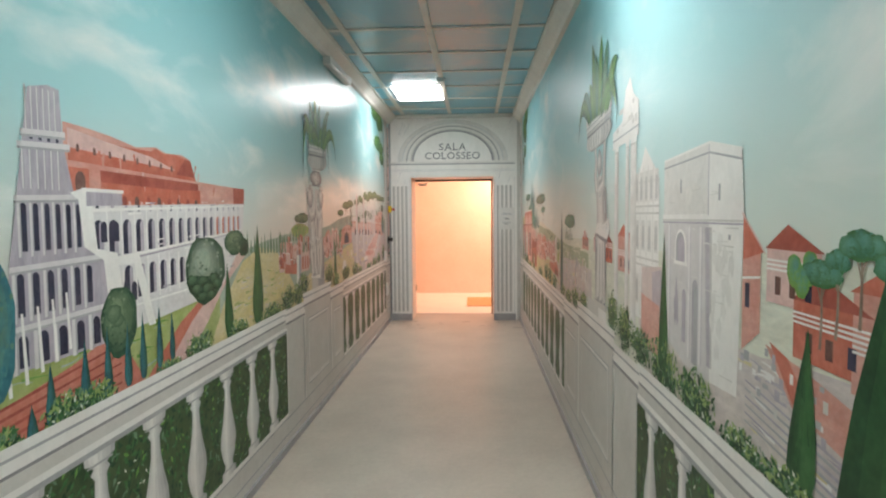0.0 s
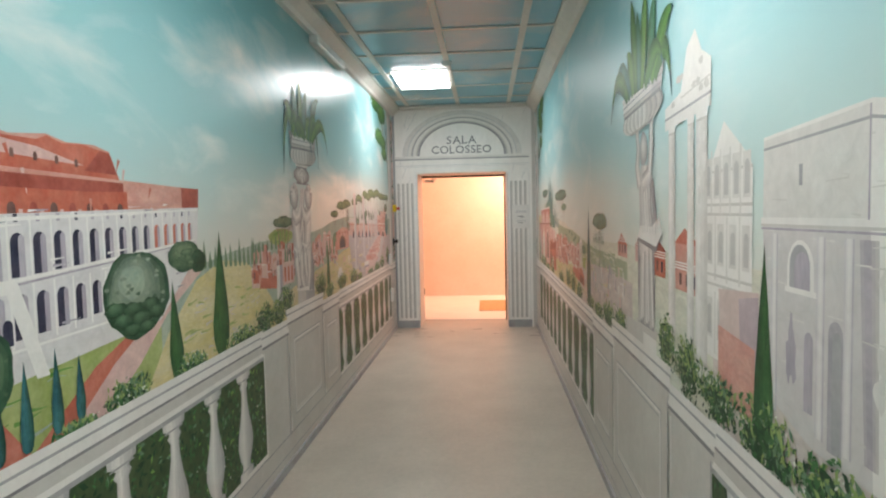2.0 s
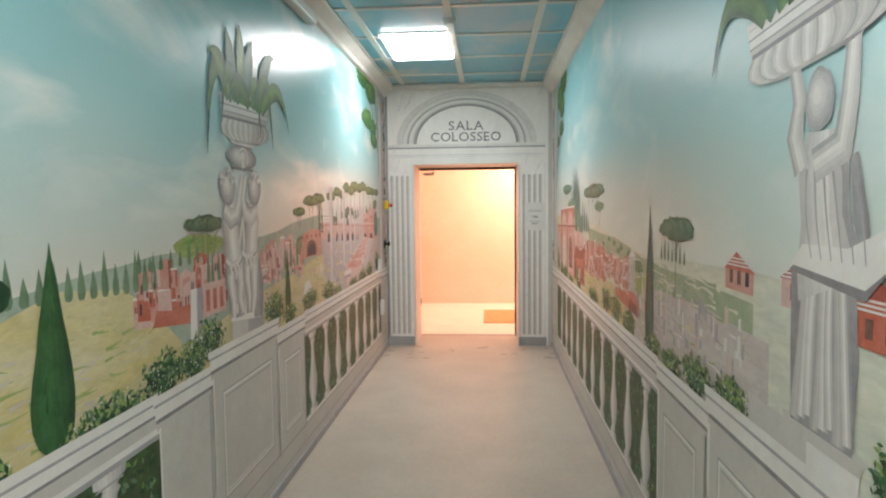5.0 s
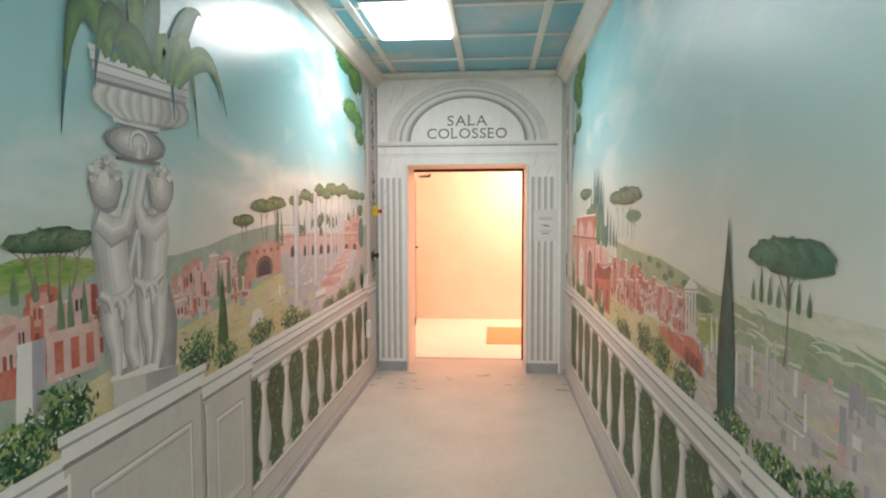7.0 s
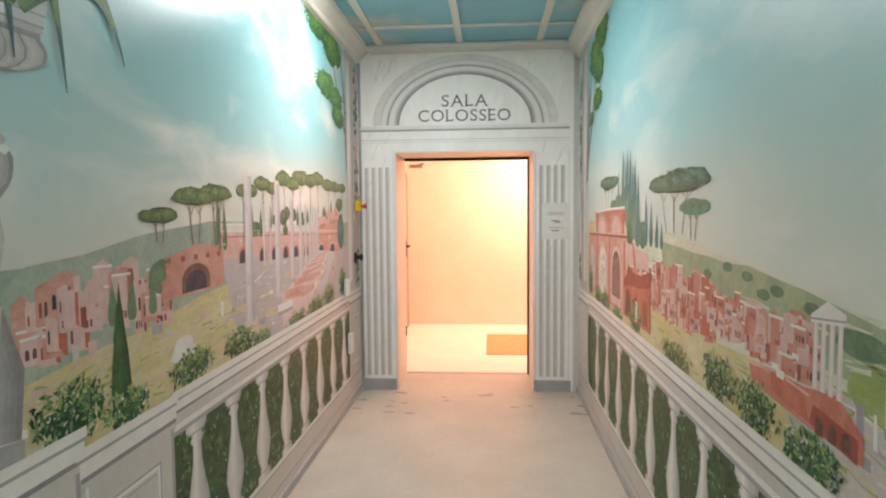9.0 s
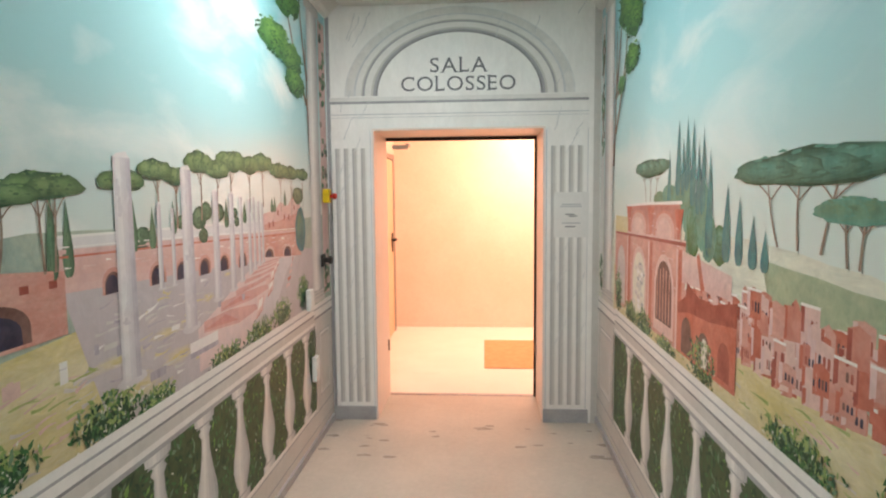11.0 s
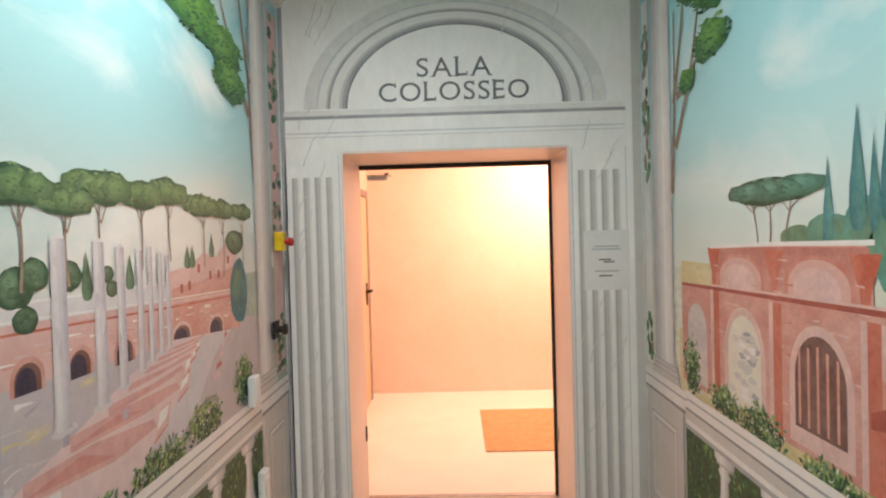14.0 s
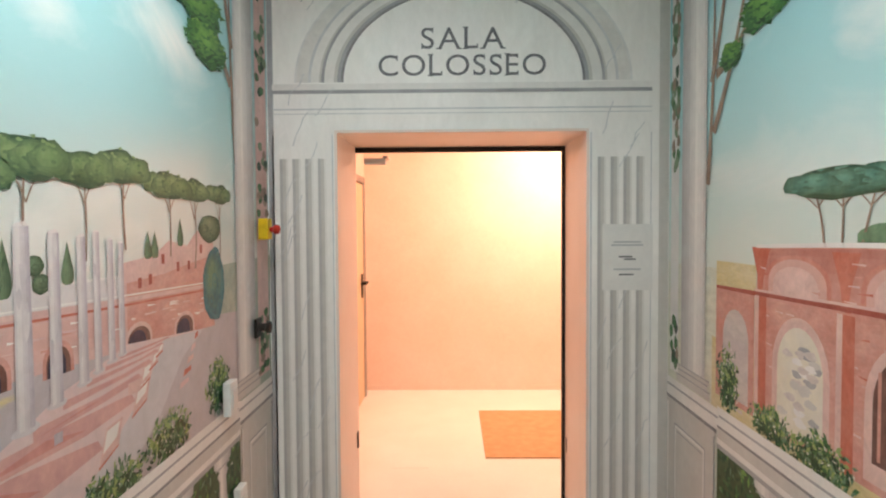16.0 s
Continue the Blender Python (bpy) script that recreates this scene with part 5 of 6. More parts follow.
land(S, 3, "painted_ground", [(5.2, 0.9), (8.4, 0.9), (8.4, 1.2), (7.0, 1.15), (6.0, 1.12), (5.2, 1.14)], OCHRE, "painted ochre ground")

strokes(S, 3.5, 3.6, 5.1, 0.98, 1.2, (SAND, PALE, STONE, OCHRE, GRASS), 120)
strokes(S, 3.5, 0.8, 1.5, 0.98, 1.2, (SAND, PALE, LILAC, OCHRE), 60)
strokes(S, 3.5, 5.2, 8.3, 0.96, 1.12, (OCHRE, SAND, GRASS, PINK_L), 140)
strokes(S, 3.4, 3.7, 5.6, 1.22, 1.33, (HILL, blend(HILL, GRASS, 0.6), HAZE), 160, 0.16)


def pale_arch():
    p = Paint(S, 5)
    side, front = blend(STONE_L, STONE, 0.55), STONE_L
    p.poly([(2.18, 1.53), (2.18, 1.72), (1.77, 1.74), (1.77, 1.53)], side)
    p.poly([(1.77, 1.53), (1.77, 1.74), (1.56, 1.70), (1.54, 1.53)], front, 0.1)
    p.poly([(2.18, 1.535), (1.77, 1.535), (1.75, 1.06), (1.95, 1.06), (2.09, 1.10), (2.16, 1.13)], blend(side, LILAC, 0.25), 0.2)
    p.poly([(1.77, 1.535), (1.54, 1.535), (1.57, 1.07), (1.75, 1.06)], front, 0.3)
    p.bands([(1.80, 1.50), (1.775, 1.10)], [(1.745, 1.50), (1.735, 1.10)], STONE, LILAC, 1, 0.4, 5)
    for y in (2.12, 1.925, 1.83):
        p.bands([(y + 0.016, 1.09), (y + 0.016, 1.50)], [(y - 0.016, 1.09), (y - 0.016, 1.50)], LILAC, STONE_L, 2, 0.6, 5)
    p.arch(1.95, 2.06, 1.385, 1.49, STONE_L, 2, 12)
    p.arch(1.965, 2.05, 1.385, 1.48, SHADE, 3, 12)
    p.arch(1.965, 2.03, 1.385, 1.465, LILAC, 4, 12)
    p.strip([(1.94, 1.38), (2.07, 1.38)], 0.012, 0.012, STONE_L, 4)
    p.arch(1.845, 1.895, 1.08, 1.34, blend(LILAC, SHADE, 0.5), 3, 10)
    p.arch(1.85, 1.88, 1.08, 1.32, SHADE, 4, 10)
    p.arch(1.95, 1.985, 1.13, 1.30, LILAC, 3, 10)
    p.blob(2.04, 1.24, 0.022, 0.07, LILAC, 3, 0.3)
    for z, m, w in ((1.530, STONE_L, 0.016), (1.520, STONE, 0.006), (1.512, LILAC, 0.005)):
        p.strip([(2.19, z - 0.002), (1.77, z), (1.54, z)], w, w, m, 5)
    p.strip([(2.18, 1.695), (1.77, 1.712), (1.56, 1.675)], 0.006, 0.006, SHADE, 5)
    p.strip([(2.18, 1.72), (1.77, 1.74), (1.56, 1.70)], 0.008, 0.008, STONE_L, 5)
    p.strip([(1.775, 1.535), (1.775, 1.735)], 0.006, 0.004, LILAC, 5)
    for y, z in ((2.0, 1.605), (1.69, 1.575), (1.62, 1.47)):
        p.rect(y, y + 0.014, z, z + 0.045 if z > 1.5 else z + 0.014, SHADE, 5)
    for k in range(44):
        y, z = random.uniform(1.57, 2.14), random.uniform(1.09, 1.69)
        p.strip([(y, z), (y + random.uniform(0.02, 0.09), z + random.uniform(-0.004, 0.004))], 0.004, 0.002, blend(STONE_L, STONE, random.uniform(0.3, 1)), 1.5)
    for k in range(14):
        y, z = random.uniform(1.58, 1.74), random.uniform(1.10, 1.5)
        p.blob(y, z, 0.018, 0.03, blend(STONE_L, STONE, 0.35), 1.2, 0.3, 10)
    p.poly([(2.44, 1.10), (2.20, 1.10), (2.20, 1.35), (2.46, 1.33)], blend(PINK_L, STONE, 0.5), -1)
    p.poly([(2.30, 1.10), (2.20, 1.10), (2.20, 1.34), (2.32, 1.32)], blend(LILAC, PINK_L, 0.3), -0.9)
    p.done("painted_arch", "painted pale triumphal arch with tall niches")


pale_arch()


def church(a, b, z0, z1):
    p = Paint(S, 4)
    w, h = b - a, z1 - z0
    p.poly([(a, z0), (b, z0), (b, z0 + h * 0.8), (b - w * 0.15, z0 + h * 0.82), (a + w * 0.55, z1), (a + w * 0.1, z0 + h * 0.85), (a, z0 + h * 0.8)], STONE_L)
    for f in (0.32, 0.36, 0.62, 0.66, 0.8):
        p.strip([(a, z0 + h * f), (b, z0 + h * f)], 0.008, 0.008, STONE, 1)
    for r, n in ((0.1, 4), (0.42, 4), (0.7, 5)):
        for k in range(n):
            y = a + w * (k + 0.25) / n
            p.rect(y - w * 0.02, y + w * 0.12, z0 + h * r - 0.01, z0 + h * r + h * 0.16, blend(STONE_L, STONE, 0.6), 2)
            p.arch(y, y + w * 0.09, z0 + h * r, z0 + h * r + h * 0.13, blend(STONE, SHADE, 0.4), 3, 6)
            p.rect(y + w * 0.15, y + w * 0.18, z0 + h * (r - 0.08), z0 + h * (r + 0.19), blend(STONE_L, STONE, 0.6), 2)
    p.done("painted_church", "painted white church front with windows")


church(2.24, 2.58, 1.12, 1.80)
land(S, 5, "painted_wall", [(2.22, 1.02), (2.46, 1.02), (2.46, 1.22), (2.22, 1.20)], PINK, "painted pink brick wall")
for y, w, z1 in ((2.60, 0.11, 1.88), (2.70, 0.07, 1.86), (2.90, 0.085, 1.86)):
    column(S, 6, y, 1.06, z1, w, STONE_L, STONE)
p = Paint(S, 7)
p.poly([(2.52, 1.86), (2.98, 1.84), (2.98, 1.92), (2.80, 1.95), (2.74, 2.08), (2.66, 2.12), (2.60, 2.04), (2.52, 2.0)], STONE_L)
p.strip([(2.52, 1.90), (2.98, 1.88)], 0.008, 0.008, SHADE, 1)
p.strip([(2.53, 1.95), (2.80, 1.93)], 0.006, 0.006, STONE, 1)
for k in range(10):
    p.blob(random.uniform(2.55, 2.9), random.uniform(1.9, 2.05), 0.02, 0.012, STONE, 2, 0.2, 9)
p.done("painted_entablature", "painted broken white entablature")
p = Paint(S, 5)
for a, b, z0, z1, m in ((1.20, 1.42, 1.34, 1.46, PINK_L), (1.05, 1.30, 1.24, 1.36, TERRA), (0.86, 1.10, 1.22, 1.40, PINK), (0.70, 0.95, 1.24, 1.42, TERRA), (2.62, 2.86, 1.28, 1.44, PINK), (2.98, 3.2, 1.30, 1.40, TERRA), (3.2, 3.44, 1.33, 1.40, PINK_L), (3.60, 3.80, 1.33, 1.39, PINK)):
    p.rect(a, b, z0, z1, m, 0)
    p.poly([(a - 0.01, z1), (b + 0.01, z1), ((a + b) / 2 + 0.02, z1 + 0.055)], TERRA if m is PINK else TERRA_D, 1)
    for k in range(3):
        y = a + (b - a) * (0.15 + 0.28 * k)
        p.rect(y, y + 0.025, z0 + 0.02, z0 + 0.06, BROWN if k else WINDOW, 2)
        p.strip([(a, z0 + 0.075 + 0.01 * k), (b, z0 + 0.075 + 0.01 * k)], 0.005, 0.005, PALE, 2)
p.poly([(1.545, 1.43), (1.45, 1.45), (1.45, 1.26), (1.545, 1.20)], PINK, 3)
p.poly([(1.545, 1.535), (1.545, 1.425), (1.435, 1.45)], TERRA, 4)
p.strip([(1.55, 1.54), (1.43, 1.447)], 0.008, 0.006, PINK_L, 4.5)
p.rect(1.505, 1.53, 1.31, 1.37, WINDOW, 4)
p.strip([(1.545, 1.38), (1.45, 1.39)], 0.006, 0.006, PALE, 4)
p.poly([(1.05, 1.08), (1.3, 1.13), (1.42, 1.24), (1.25, 1.22), (1.05, 1.18)], PINK, 3)
p.poly([(1.20, 1.12), (1.30, 1.14), (1.40, 1.25), (1.32, 1.23)], TERRA, 4)
for k in range(6):
    p.strip([(1.0 + 0.01 * k, 0.98 + 0.018 * k), (1.52, 1.03 + 0.02 * k)], 0.008, 0.005, LILAC if k % 2 else SHADE, 3)
for k in range(30):
    y, z = random.uniform(1.15, 1.55), random.uniform(1.08, 1.22)
    p.rect(y, y + random.uniform(0.01, 0.03), z, z + random.uniform(0.01, 0.025), random.choice((LILAC, SHADE, PALE, STONE)), 4)
p.done("painted_houses", "painted red-roofed houses beside a curved road")
for y, z, ry, rz in ((1.08, 1.475, 0.06, 0.035), (1.20, 1.415, 0.06, 0.035), (1.15, 1.445, 0.035, 0.03), (0.98, 1.44, 0.06, 0.035)):
    pine(S, 6, y, z, ry, rz, z - 0.14, G_MID, G_TEAL, 1)
for y, z in ((1.30, 1.42), (1.27, 1.40), (1.24, 1.43)):
    shrub(S, 6, y, z, 0.03, 0.035, G_LIGHT, G_TEAL, 3)
cypress(S, 8, 1.26, 0.96, 1.31, 0.11, G_DARK, G_MID, -0.02)
cypress(S, 8, 0.96, 0.80, 1.62, 0.34, G_DARK, G_MID)
cypress(S, 8, 2.17, 0.96, 1.47, 0.10, G_DARK, G_MID)
draped_pillar(S, 8)
p = Paint(S, 7)
p.rect(3.12, 3.62, 0.95, 1.06, STONE)
p.rect(3.10, 3.30, 0.95, 1.05, STONE_L, 1)
p.done("painted_block", "painted stone block under the figure")
urn(S, 10.2, 3.00, 3.66, 1.895, 2.09, [(-0.44, 0.06, 0.22), (-0.46, 0.36, 0.06), (-0.24, 0.50, 0.0), (-0.34, 0.18, 0.2), (-0.10, 0.56, 0.0), (0.05, 0.50, 0.0), (0.16, 0.58, 0.0), (0.24, 0.36, 0.04), (0.45, 0.30, 0.10), (0.60, 0.10, 0.26)], -0.05)
cypress(S, 8, 4.68, 0.95, 1.585, 0.145, G_DARK, blend(G_PINE, G_BLUE, 0.5))
pine(S, 6, 4.31, 1.48, 0.19, 0.06, 1.22, blend(G_PINE, G_TEAL, 0.3), blend(G_MID, G_TEAL, 0.7), 1)
for k in range(7):
    cypress(S, 4, 4.20 + 0.05 * k, 1.36, 1.42 + 0.02 * (k % 3), 0.025, G_GREY, G_HAZY)
p = Paint(S, 4)
for k in range(70):
    y, z = random.uniform(3.65, 4.95), random.uniform(1.03, 1.22)
    m = random.choice((PALE, STONE, LILAC, PINK_L, SHADE))
    p.rect(y, y + random.uniform(0.01, 0.03), z, z + random.uniform(0.02, 0.07), m, k % 5)
for k in range(16):
    y, z = random.uniform(3.7, 4.85), random.uniform(1.06, 1.17)
    p.strip([(y, z), (y + 0.004, z + random.uniform(0.06, 0.14))], 0.014, 0.010, random.choice((PALE, STONE_L, STONE)), 6)
    p.strip([(y - 0.01, z), (y - 0.08, z - 0.015)], 0.008, 0.003, LILAC, 6)
p.done("painted_ruins", "painted scattered grey ruins in the valley")
town(S, 3.6, 5.05, 5.80, lambda f: 1.14, lambda f: 1.29, 120, (PINK, PINK_L, blend(TERRA, PINK, 0.5), ROSE), "painted_town", 0.7)
town(S, 3.7, 5.72, 7.0, lambda f: 1.08, lambda f: 1.36 - 0.06 * f, 200, (PINK, PINK_L, blend(TERRA, PINK, 0.5), TERRA), "painted_town", 0.8)
p = Paint(S, 6)
p.poly([(5.42, 1.07), (5.44, 1.12), (5.28, 1.14), (5.12, 1.14), (4.98, 1.16), (4.88, 1.10), (4.88, 1.04), (5.12, 1.05)], blend(TERRA, PINK, 0.3))
p.poly([(5.30, 1.08), (5.30, 1.135), (5.12, 1.125), (5.10, 1.06)], TERRA, 1)
p.poly([(5.10, 1.06), (5.08, 1.11), (4.90, 1.09), (4.90, 1.035)], TERRA_D, 1)
p.strip([(5.42, 1.125), (5.28, 1.14), (5.10, 1.125)], 0.010, 0.008, PINK_L, 2)
for k in range(3):
    p.arch(4.925 + 0.055 * k, 4.96 + 0.055 * k, 1.045, 1.09, BROWN, 2)
for k in range(4):
    y = 4.975 + 0.034 * k
    p.bands([(y - 0.011, 1.15), (y - 0.010, 1.325)], [(y + 0.011, 1.15), (y + 0.010, 1.325)], ROSE, STONE_L, 3, 0.6, 4)
p.poly([(4.955, 1.32), (5.10, 1.305), (5.10, 1.325), (5.03, 1.365), (4.955, 1.345)], STONE_L, 4)
p.strip([(4.955, 1.33), (5.10, 1.315)], 0.005, 0.005, LILAC, 5)
for k in range(14):
    y, z = random.uniform(5.1, 5.4), random.uniform(1.12, 1.22)
    p.rect(y, y + random.uniform(0.015, 0.05), z, z + random.uniform(0.01, 0.025), random.choice((PINK_L, STONE_L, TERRA, PINK)), 2 + 0.1 * k)
p.done("painted_temple", "painted red temple ruin with pale columns")
for y, z in ((5.10, 1.335), (5.28, 1.355), (5.36, 1.335), (5.47, 1.375), (5.62, 1.39), (5.80, 1.35)):
    shrub(S, 4, y, z, 0.04, 0.016, G_HAZY, G_GREY, 2)
shrub(S, 3.4, 4.82, 1.20, 0.13, 0.06, GRASS, blend(GRASS, G_LIGHT, 0.5), 4)
shrub(S, 3.4, 4.90, 1.29, 0.10, 0.03, G_HAZY, G_GREY, 3)


def red_arches():
    p = Paint(S, 7)
    p.poly([(7.13, 0.98), (8.06, 0.98), (8.04, 1.56), (7.62, 1.575), (7.15, 1.585), (7.12, 1.43), (7.06, 1.42), (7.06, 0.98)], PINK)
    p.bands([(7.14, 1.58), (7.62, 1.572), (8.04, 1.557)], [(7.12, 1.42), (7.62, 1.412), (8.04, 1.405)], TERRA_D, PINK, 1, 0.9, 7)
    for a, b, z1 in ((7.19, 7.52, 1.555), (7.64, 7.99, 1.545)):
        p.arch(a, b, 1.415, z1, blend(TERRA, PINK, 0.5), 2, 14)
        p.arch(a + 0.02, b - 0.02, 1.415, z1 - 0.012, blend(PINK, PINK_L, 0.5), 3, 14)
        p.arch(a + 0.06, b - 0.05, 1.415, z1 - 0.035, PINK_L, 3.2, 14)
    for c in (7.155, 7.58, 8.02):
        p.poly([(c - 0.06, 1.565), (c + 0.06, 1.562), (c + 0.022, 1.47), (c + 0.012, 1.415), (c - 0.012, 1.415), (c - 0.022, 1.47)], TERRA, 3.4)
    for k in range(60):
        y, z = random.uniform(7.1, 8.03), random.uniform(1.0, 1.56)
        p.strip([(y, z), (y + random.uniform(0.02, 0.06), z + random.uniform(-0.003, 0.003))], 0.006, 0.002, random.choice((PINK, PINK_L, TERRA, ROSE)), 3.5)
    p.strip([(7.06, 1.425), (8.06, 1.405)], 0.016, 0.012, TERRA_D, 4)
    p.strip([(7.06, 1.437), (8.06, 1.417)], 0.008, 0.008, PINK_L, 4)
    p.strip([(7.12, 1.592), (7.62, 1.582), (8.05, 1.565)], 0.014, 0.012, PALE, 4)
    for a in (7.10, 7.54, 7.98):
        p.rect(a, a + 0.07, 0.98, 1.40, TERRA, 4)
        p.rect(a + 0.05, a + 0.075, 0.98, 1.40, PINK_L, 5)
    for a, b, m in ((7.20, 7.50, PINK_L), (7.64, 7.94, PINK_L)):
        p.arch(a, b, 1.0, 1.36, m, 5, 14)
    p.arch(7.23, 7.47, 1.05, 1.33, BROWN, 6, 14)
    for k in range(5):
        p.rect(7.26 + 0.045 * k, 7.272 + 0.045 * k, 1.06, 1.30 - 0.01 * abs(k - 2), PINK, 7)
    p.arch(7.67, 7.91, 1.0, 1.33, blend(OCHRE, PALE, 0.6), 6, 14)
    for k in range(26):
        y = random.uniform(7.69, 7.89)
        p.blob(y, random.uniform(1.04, 1.27), 0.03, 0.012, random.choice((PALE, STONE, SAND, SHADE)), 7 + k % 3, 0.2, 9)
    p.done("painted_arches", "painted red brick arcade ruin")
    p = Paint(S, 6)
    p.rect(8.06, 8.36, 0.98, 1.40, PINK)
    p.arch(8.10, 8.30, 1.0, 1.33, SAND, 1, 12)
    p.strip([(8.05, 1.405), (8.36, 1.40)], 0.016, 0.012, TERRA_D, 2)
    p.rect(8.05, 8.36, 1.40, 1.50, OCHRE, 1)
    p.done("painted_arches", "painted red brick arcade ruin")
    p = Paint(S, 8)
    p.poly([(6.55, 0.98), (7.13, 0.98), (7.14, 1.16), (7.08, 1.20), (6.98, 1.19), (6.8, 1.20), (6.55, 1.24)], TERRA)
    p.poly([(6.55, 1.20), (6.8, 1.17), (7.0, 1.165), (7.14, 1.14), (7.14, 1.18), (7.05, 1.22), (7.03, 1.28), (6.9, 1.24), (6.75, 1.24), (6.55, 1.28)], TERRA_D, 1)
    p.arch(6.97, 7.09, 0.99, 1.14, BROWN, 2, 10)
    p.arch(6.78, 6.90, 0.99, 1.12, BROWN, 2, 10)
    p.arch(6.80, 6.86, 0.99, 1.10, PALE, 3, 8)
    p.arch(6.60, 6.70, 1.0, 1.13, TERRA_D, 2, 8)
    p.poly([(6.6, 1.28), (7.1, 1.27), (7.1, 1.40), (6.6, 1.36)], PINK_L, -1)
    p.strip([(6.86, 1.27), (6.92, 1.40)], 0.04, 0.03, TERRA, 0)
    p.done("painted_ruin", "painted dark red ruined vault")


red_arches()
for y, z, ry, rz, m in ((7.30, 1.62, 0.10, 0.05, G_TEAL), (7.15, 1.62, 0.09, 0.09, G_TEAL), (7.06, 1.60, 0.08, 0.13, G_TEAL), (6.98, 1.50, 0.08, 0.12, G_MID), (6.90, 1.55, 0.08, 0.13, G_TEAL), (6.82, 1.47, 0.07, 0.09, G_TEAL), (7.02, 1.42, 0.07, 0.07, G_TEAL), (6.72, 1.45, 0.07, 0.07, G_MID), (7.45, 1.60, 0.09, 0.04, G_HAZY)):
    shrub(S, 5, y, z, ry, rz, m, G_TEAL if m is G_MID else G_HAZY, 5)
for y, z0, z1, w in ((7.18, 1.62, 1.93, 0.065), (7.12, 1.62, 1.85, 0.04), (7.07, 1.64, 1.93, 0.06), (7.00, 1.58, 1.91, 0.065), (6.94, 1.55, 1.82, 0.05), (6.89, 1.55, 1.87, 0.055), (6.82, 1.40, 1.79, 0.07), (7.30, 1.56, 1.82, 0.05), (6.66, 1.40, 1.66, 0.07), (6.56, 1.40, 1.62, 0.06), (6.46, 1.40, 1.56, 0.06), (6.38, 1.40, 1.52, 0.05)):
    cypress(S, 6, y, z0, z1, w, G_BLUE, blend(G_BLUE, G_TEAL, 0.6))
pine(S, 5, 7.60, 1.74, 0.26, 0.055, 1.58, G_PINE, G_TEAL, 3)
pine(S, 5, 6.20, 1.68, 0.36, 0.06, 1.48, G_PINE, G_TEAL, 3)
pine(S, 5, 5.96, 1.58, 0.15, 0.04, 1.46, G_TEAL, G_HAZY, 2)
big_tree(S, ((7.88, 2.80, 0.24, 0.12), (8.14, 2.68, 0.24, 0.12), (7.98, 2.56, 0.2, 0.09), (8.02, 2.36, 0.16, 0.075), (8.26, 2.26, 0.09, 0.05)),
         (((8.40, 2.0), (8.10, 2.62), 0.05), ((8.42, 2.2), (8.26, 2.74), 0.03), ((8.38, 2.22), (8.08, 2.40), 0.1), ((8.45, 1.8), (8.40, 2.6), 0.02)))
side_column(S, 8.46, 8.72)
p = Paint(S, 6)
p.rect(8.76, 8.86, 0.96, 2.8, PALE)
for k in range(50):
    p.blob(random.uniform(8.77, 8.85), random.uniform(1.0, 1.2) if k % 4 == 0 else random.uniform(1.9, 2.8), 0.022, 0.03, random.choice((G_MID, G_DARK, TRUNK, G_GREY)), 1 + k % 4, 0.2, 9)
p.done("painted_foliage", "painted leaves between column and corner")

# ---- door wall: painted pilasters, lintel and arch ----
MID = -0.022


def face(bm, pts, lift):
    """A flat painted shape on the door wall, in (x, z)."""
    bm.faces.new([bm.verts.new((x, YD - lift, z)) for x, z in pts])


def on_door(name, shapes, mat, lift, label=""):
    bm = bmesh.new()
    for s in shapes:
        a2 = sum(a[0] * b[1] - b[0] * a[1] for a, b in zip(s, s[1:] + s[:1]))
        face(bm, s if a2 > 0 else s[::-1], lift)
    return part(name, bm, mat, wall_north, label)


def rect(a, b, z0, z1):
    return [(a, z0), (b, z0), (b, z1), (a, z1)]


def band(r0, r1, flat=0.745, n=48):
    """A half ring over the lintel."""
    o = [(MID + r1 * math.cos(math.pi * i / n), 2.325 + r1 * flat * math.sin(math.pi * i / n)) for i in range(n + 1)]
    k = [(MID + r0 * math.cos(math.pi * i / n), 2.325 + r0 * flat * math.sin(math.pi * i / n)) for i in range(n + 1)]
    return [[o[i], o[i + 1], k[i + 1], k[i]] for i in range(n)]


for r0, r1, m in ((0.790, 0.800, blend(VEIN, MARBLE, 0.5)), (0.735, 0.790, blend(STONE, MARBLE, 0.5)), (0.722, 0.735, VEIN), (0.682, 0.722, STONE_L), (0.672, 0.682, STONE), (0.658, 0.672, SHADE), (0.612, 0.658, STONE_L), (0.596, 0.612, STONE), (0.578, 0.596, SHADE), (0.566, 0.578, DEEP)):
    on_door("arch_moulding", band(r0, r1), m, 0.002, "painted arch moulding")
on_door("lintel", [rect(-0.93, 0.87, 2.29, 2.318)], STONE_L, 0.004, "pale painted lintel edge")
on_door("lintel_shadow", [rect(-0.93, 0.87, 2.272, 2.289)], SHADE, 0.004)
on_door("lintel_line", [rect(-0.93, 0.87, 2.195, 2.202), rect(-0.93, 0.87, 2.175, 2.179)], VEIN, 0.003)
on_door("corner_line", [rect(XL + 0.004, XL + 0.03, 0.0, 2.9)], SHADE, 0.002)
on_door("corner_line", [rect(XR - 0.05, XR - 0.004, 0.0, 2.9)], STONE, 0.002)
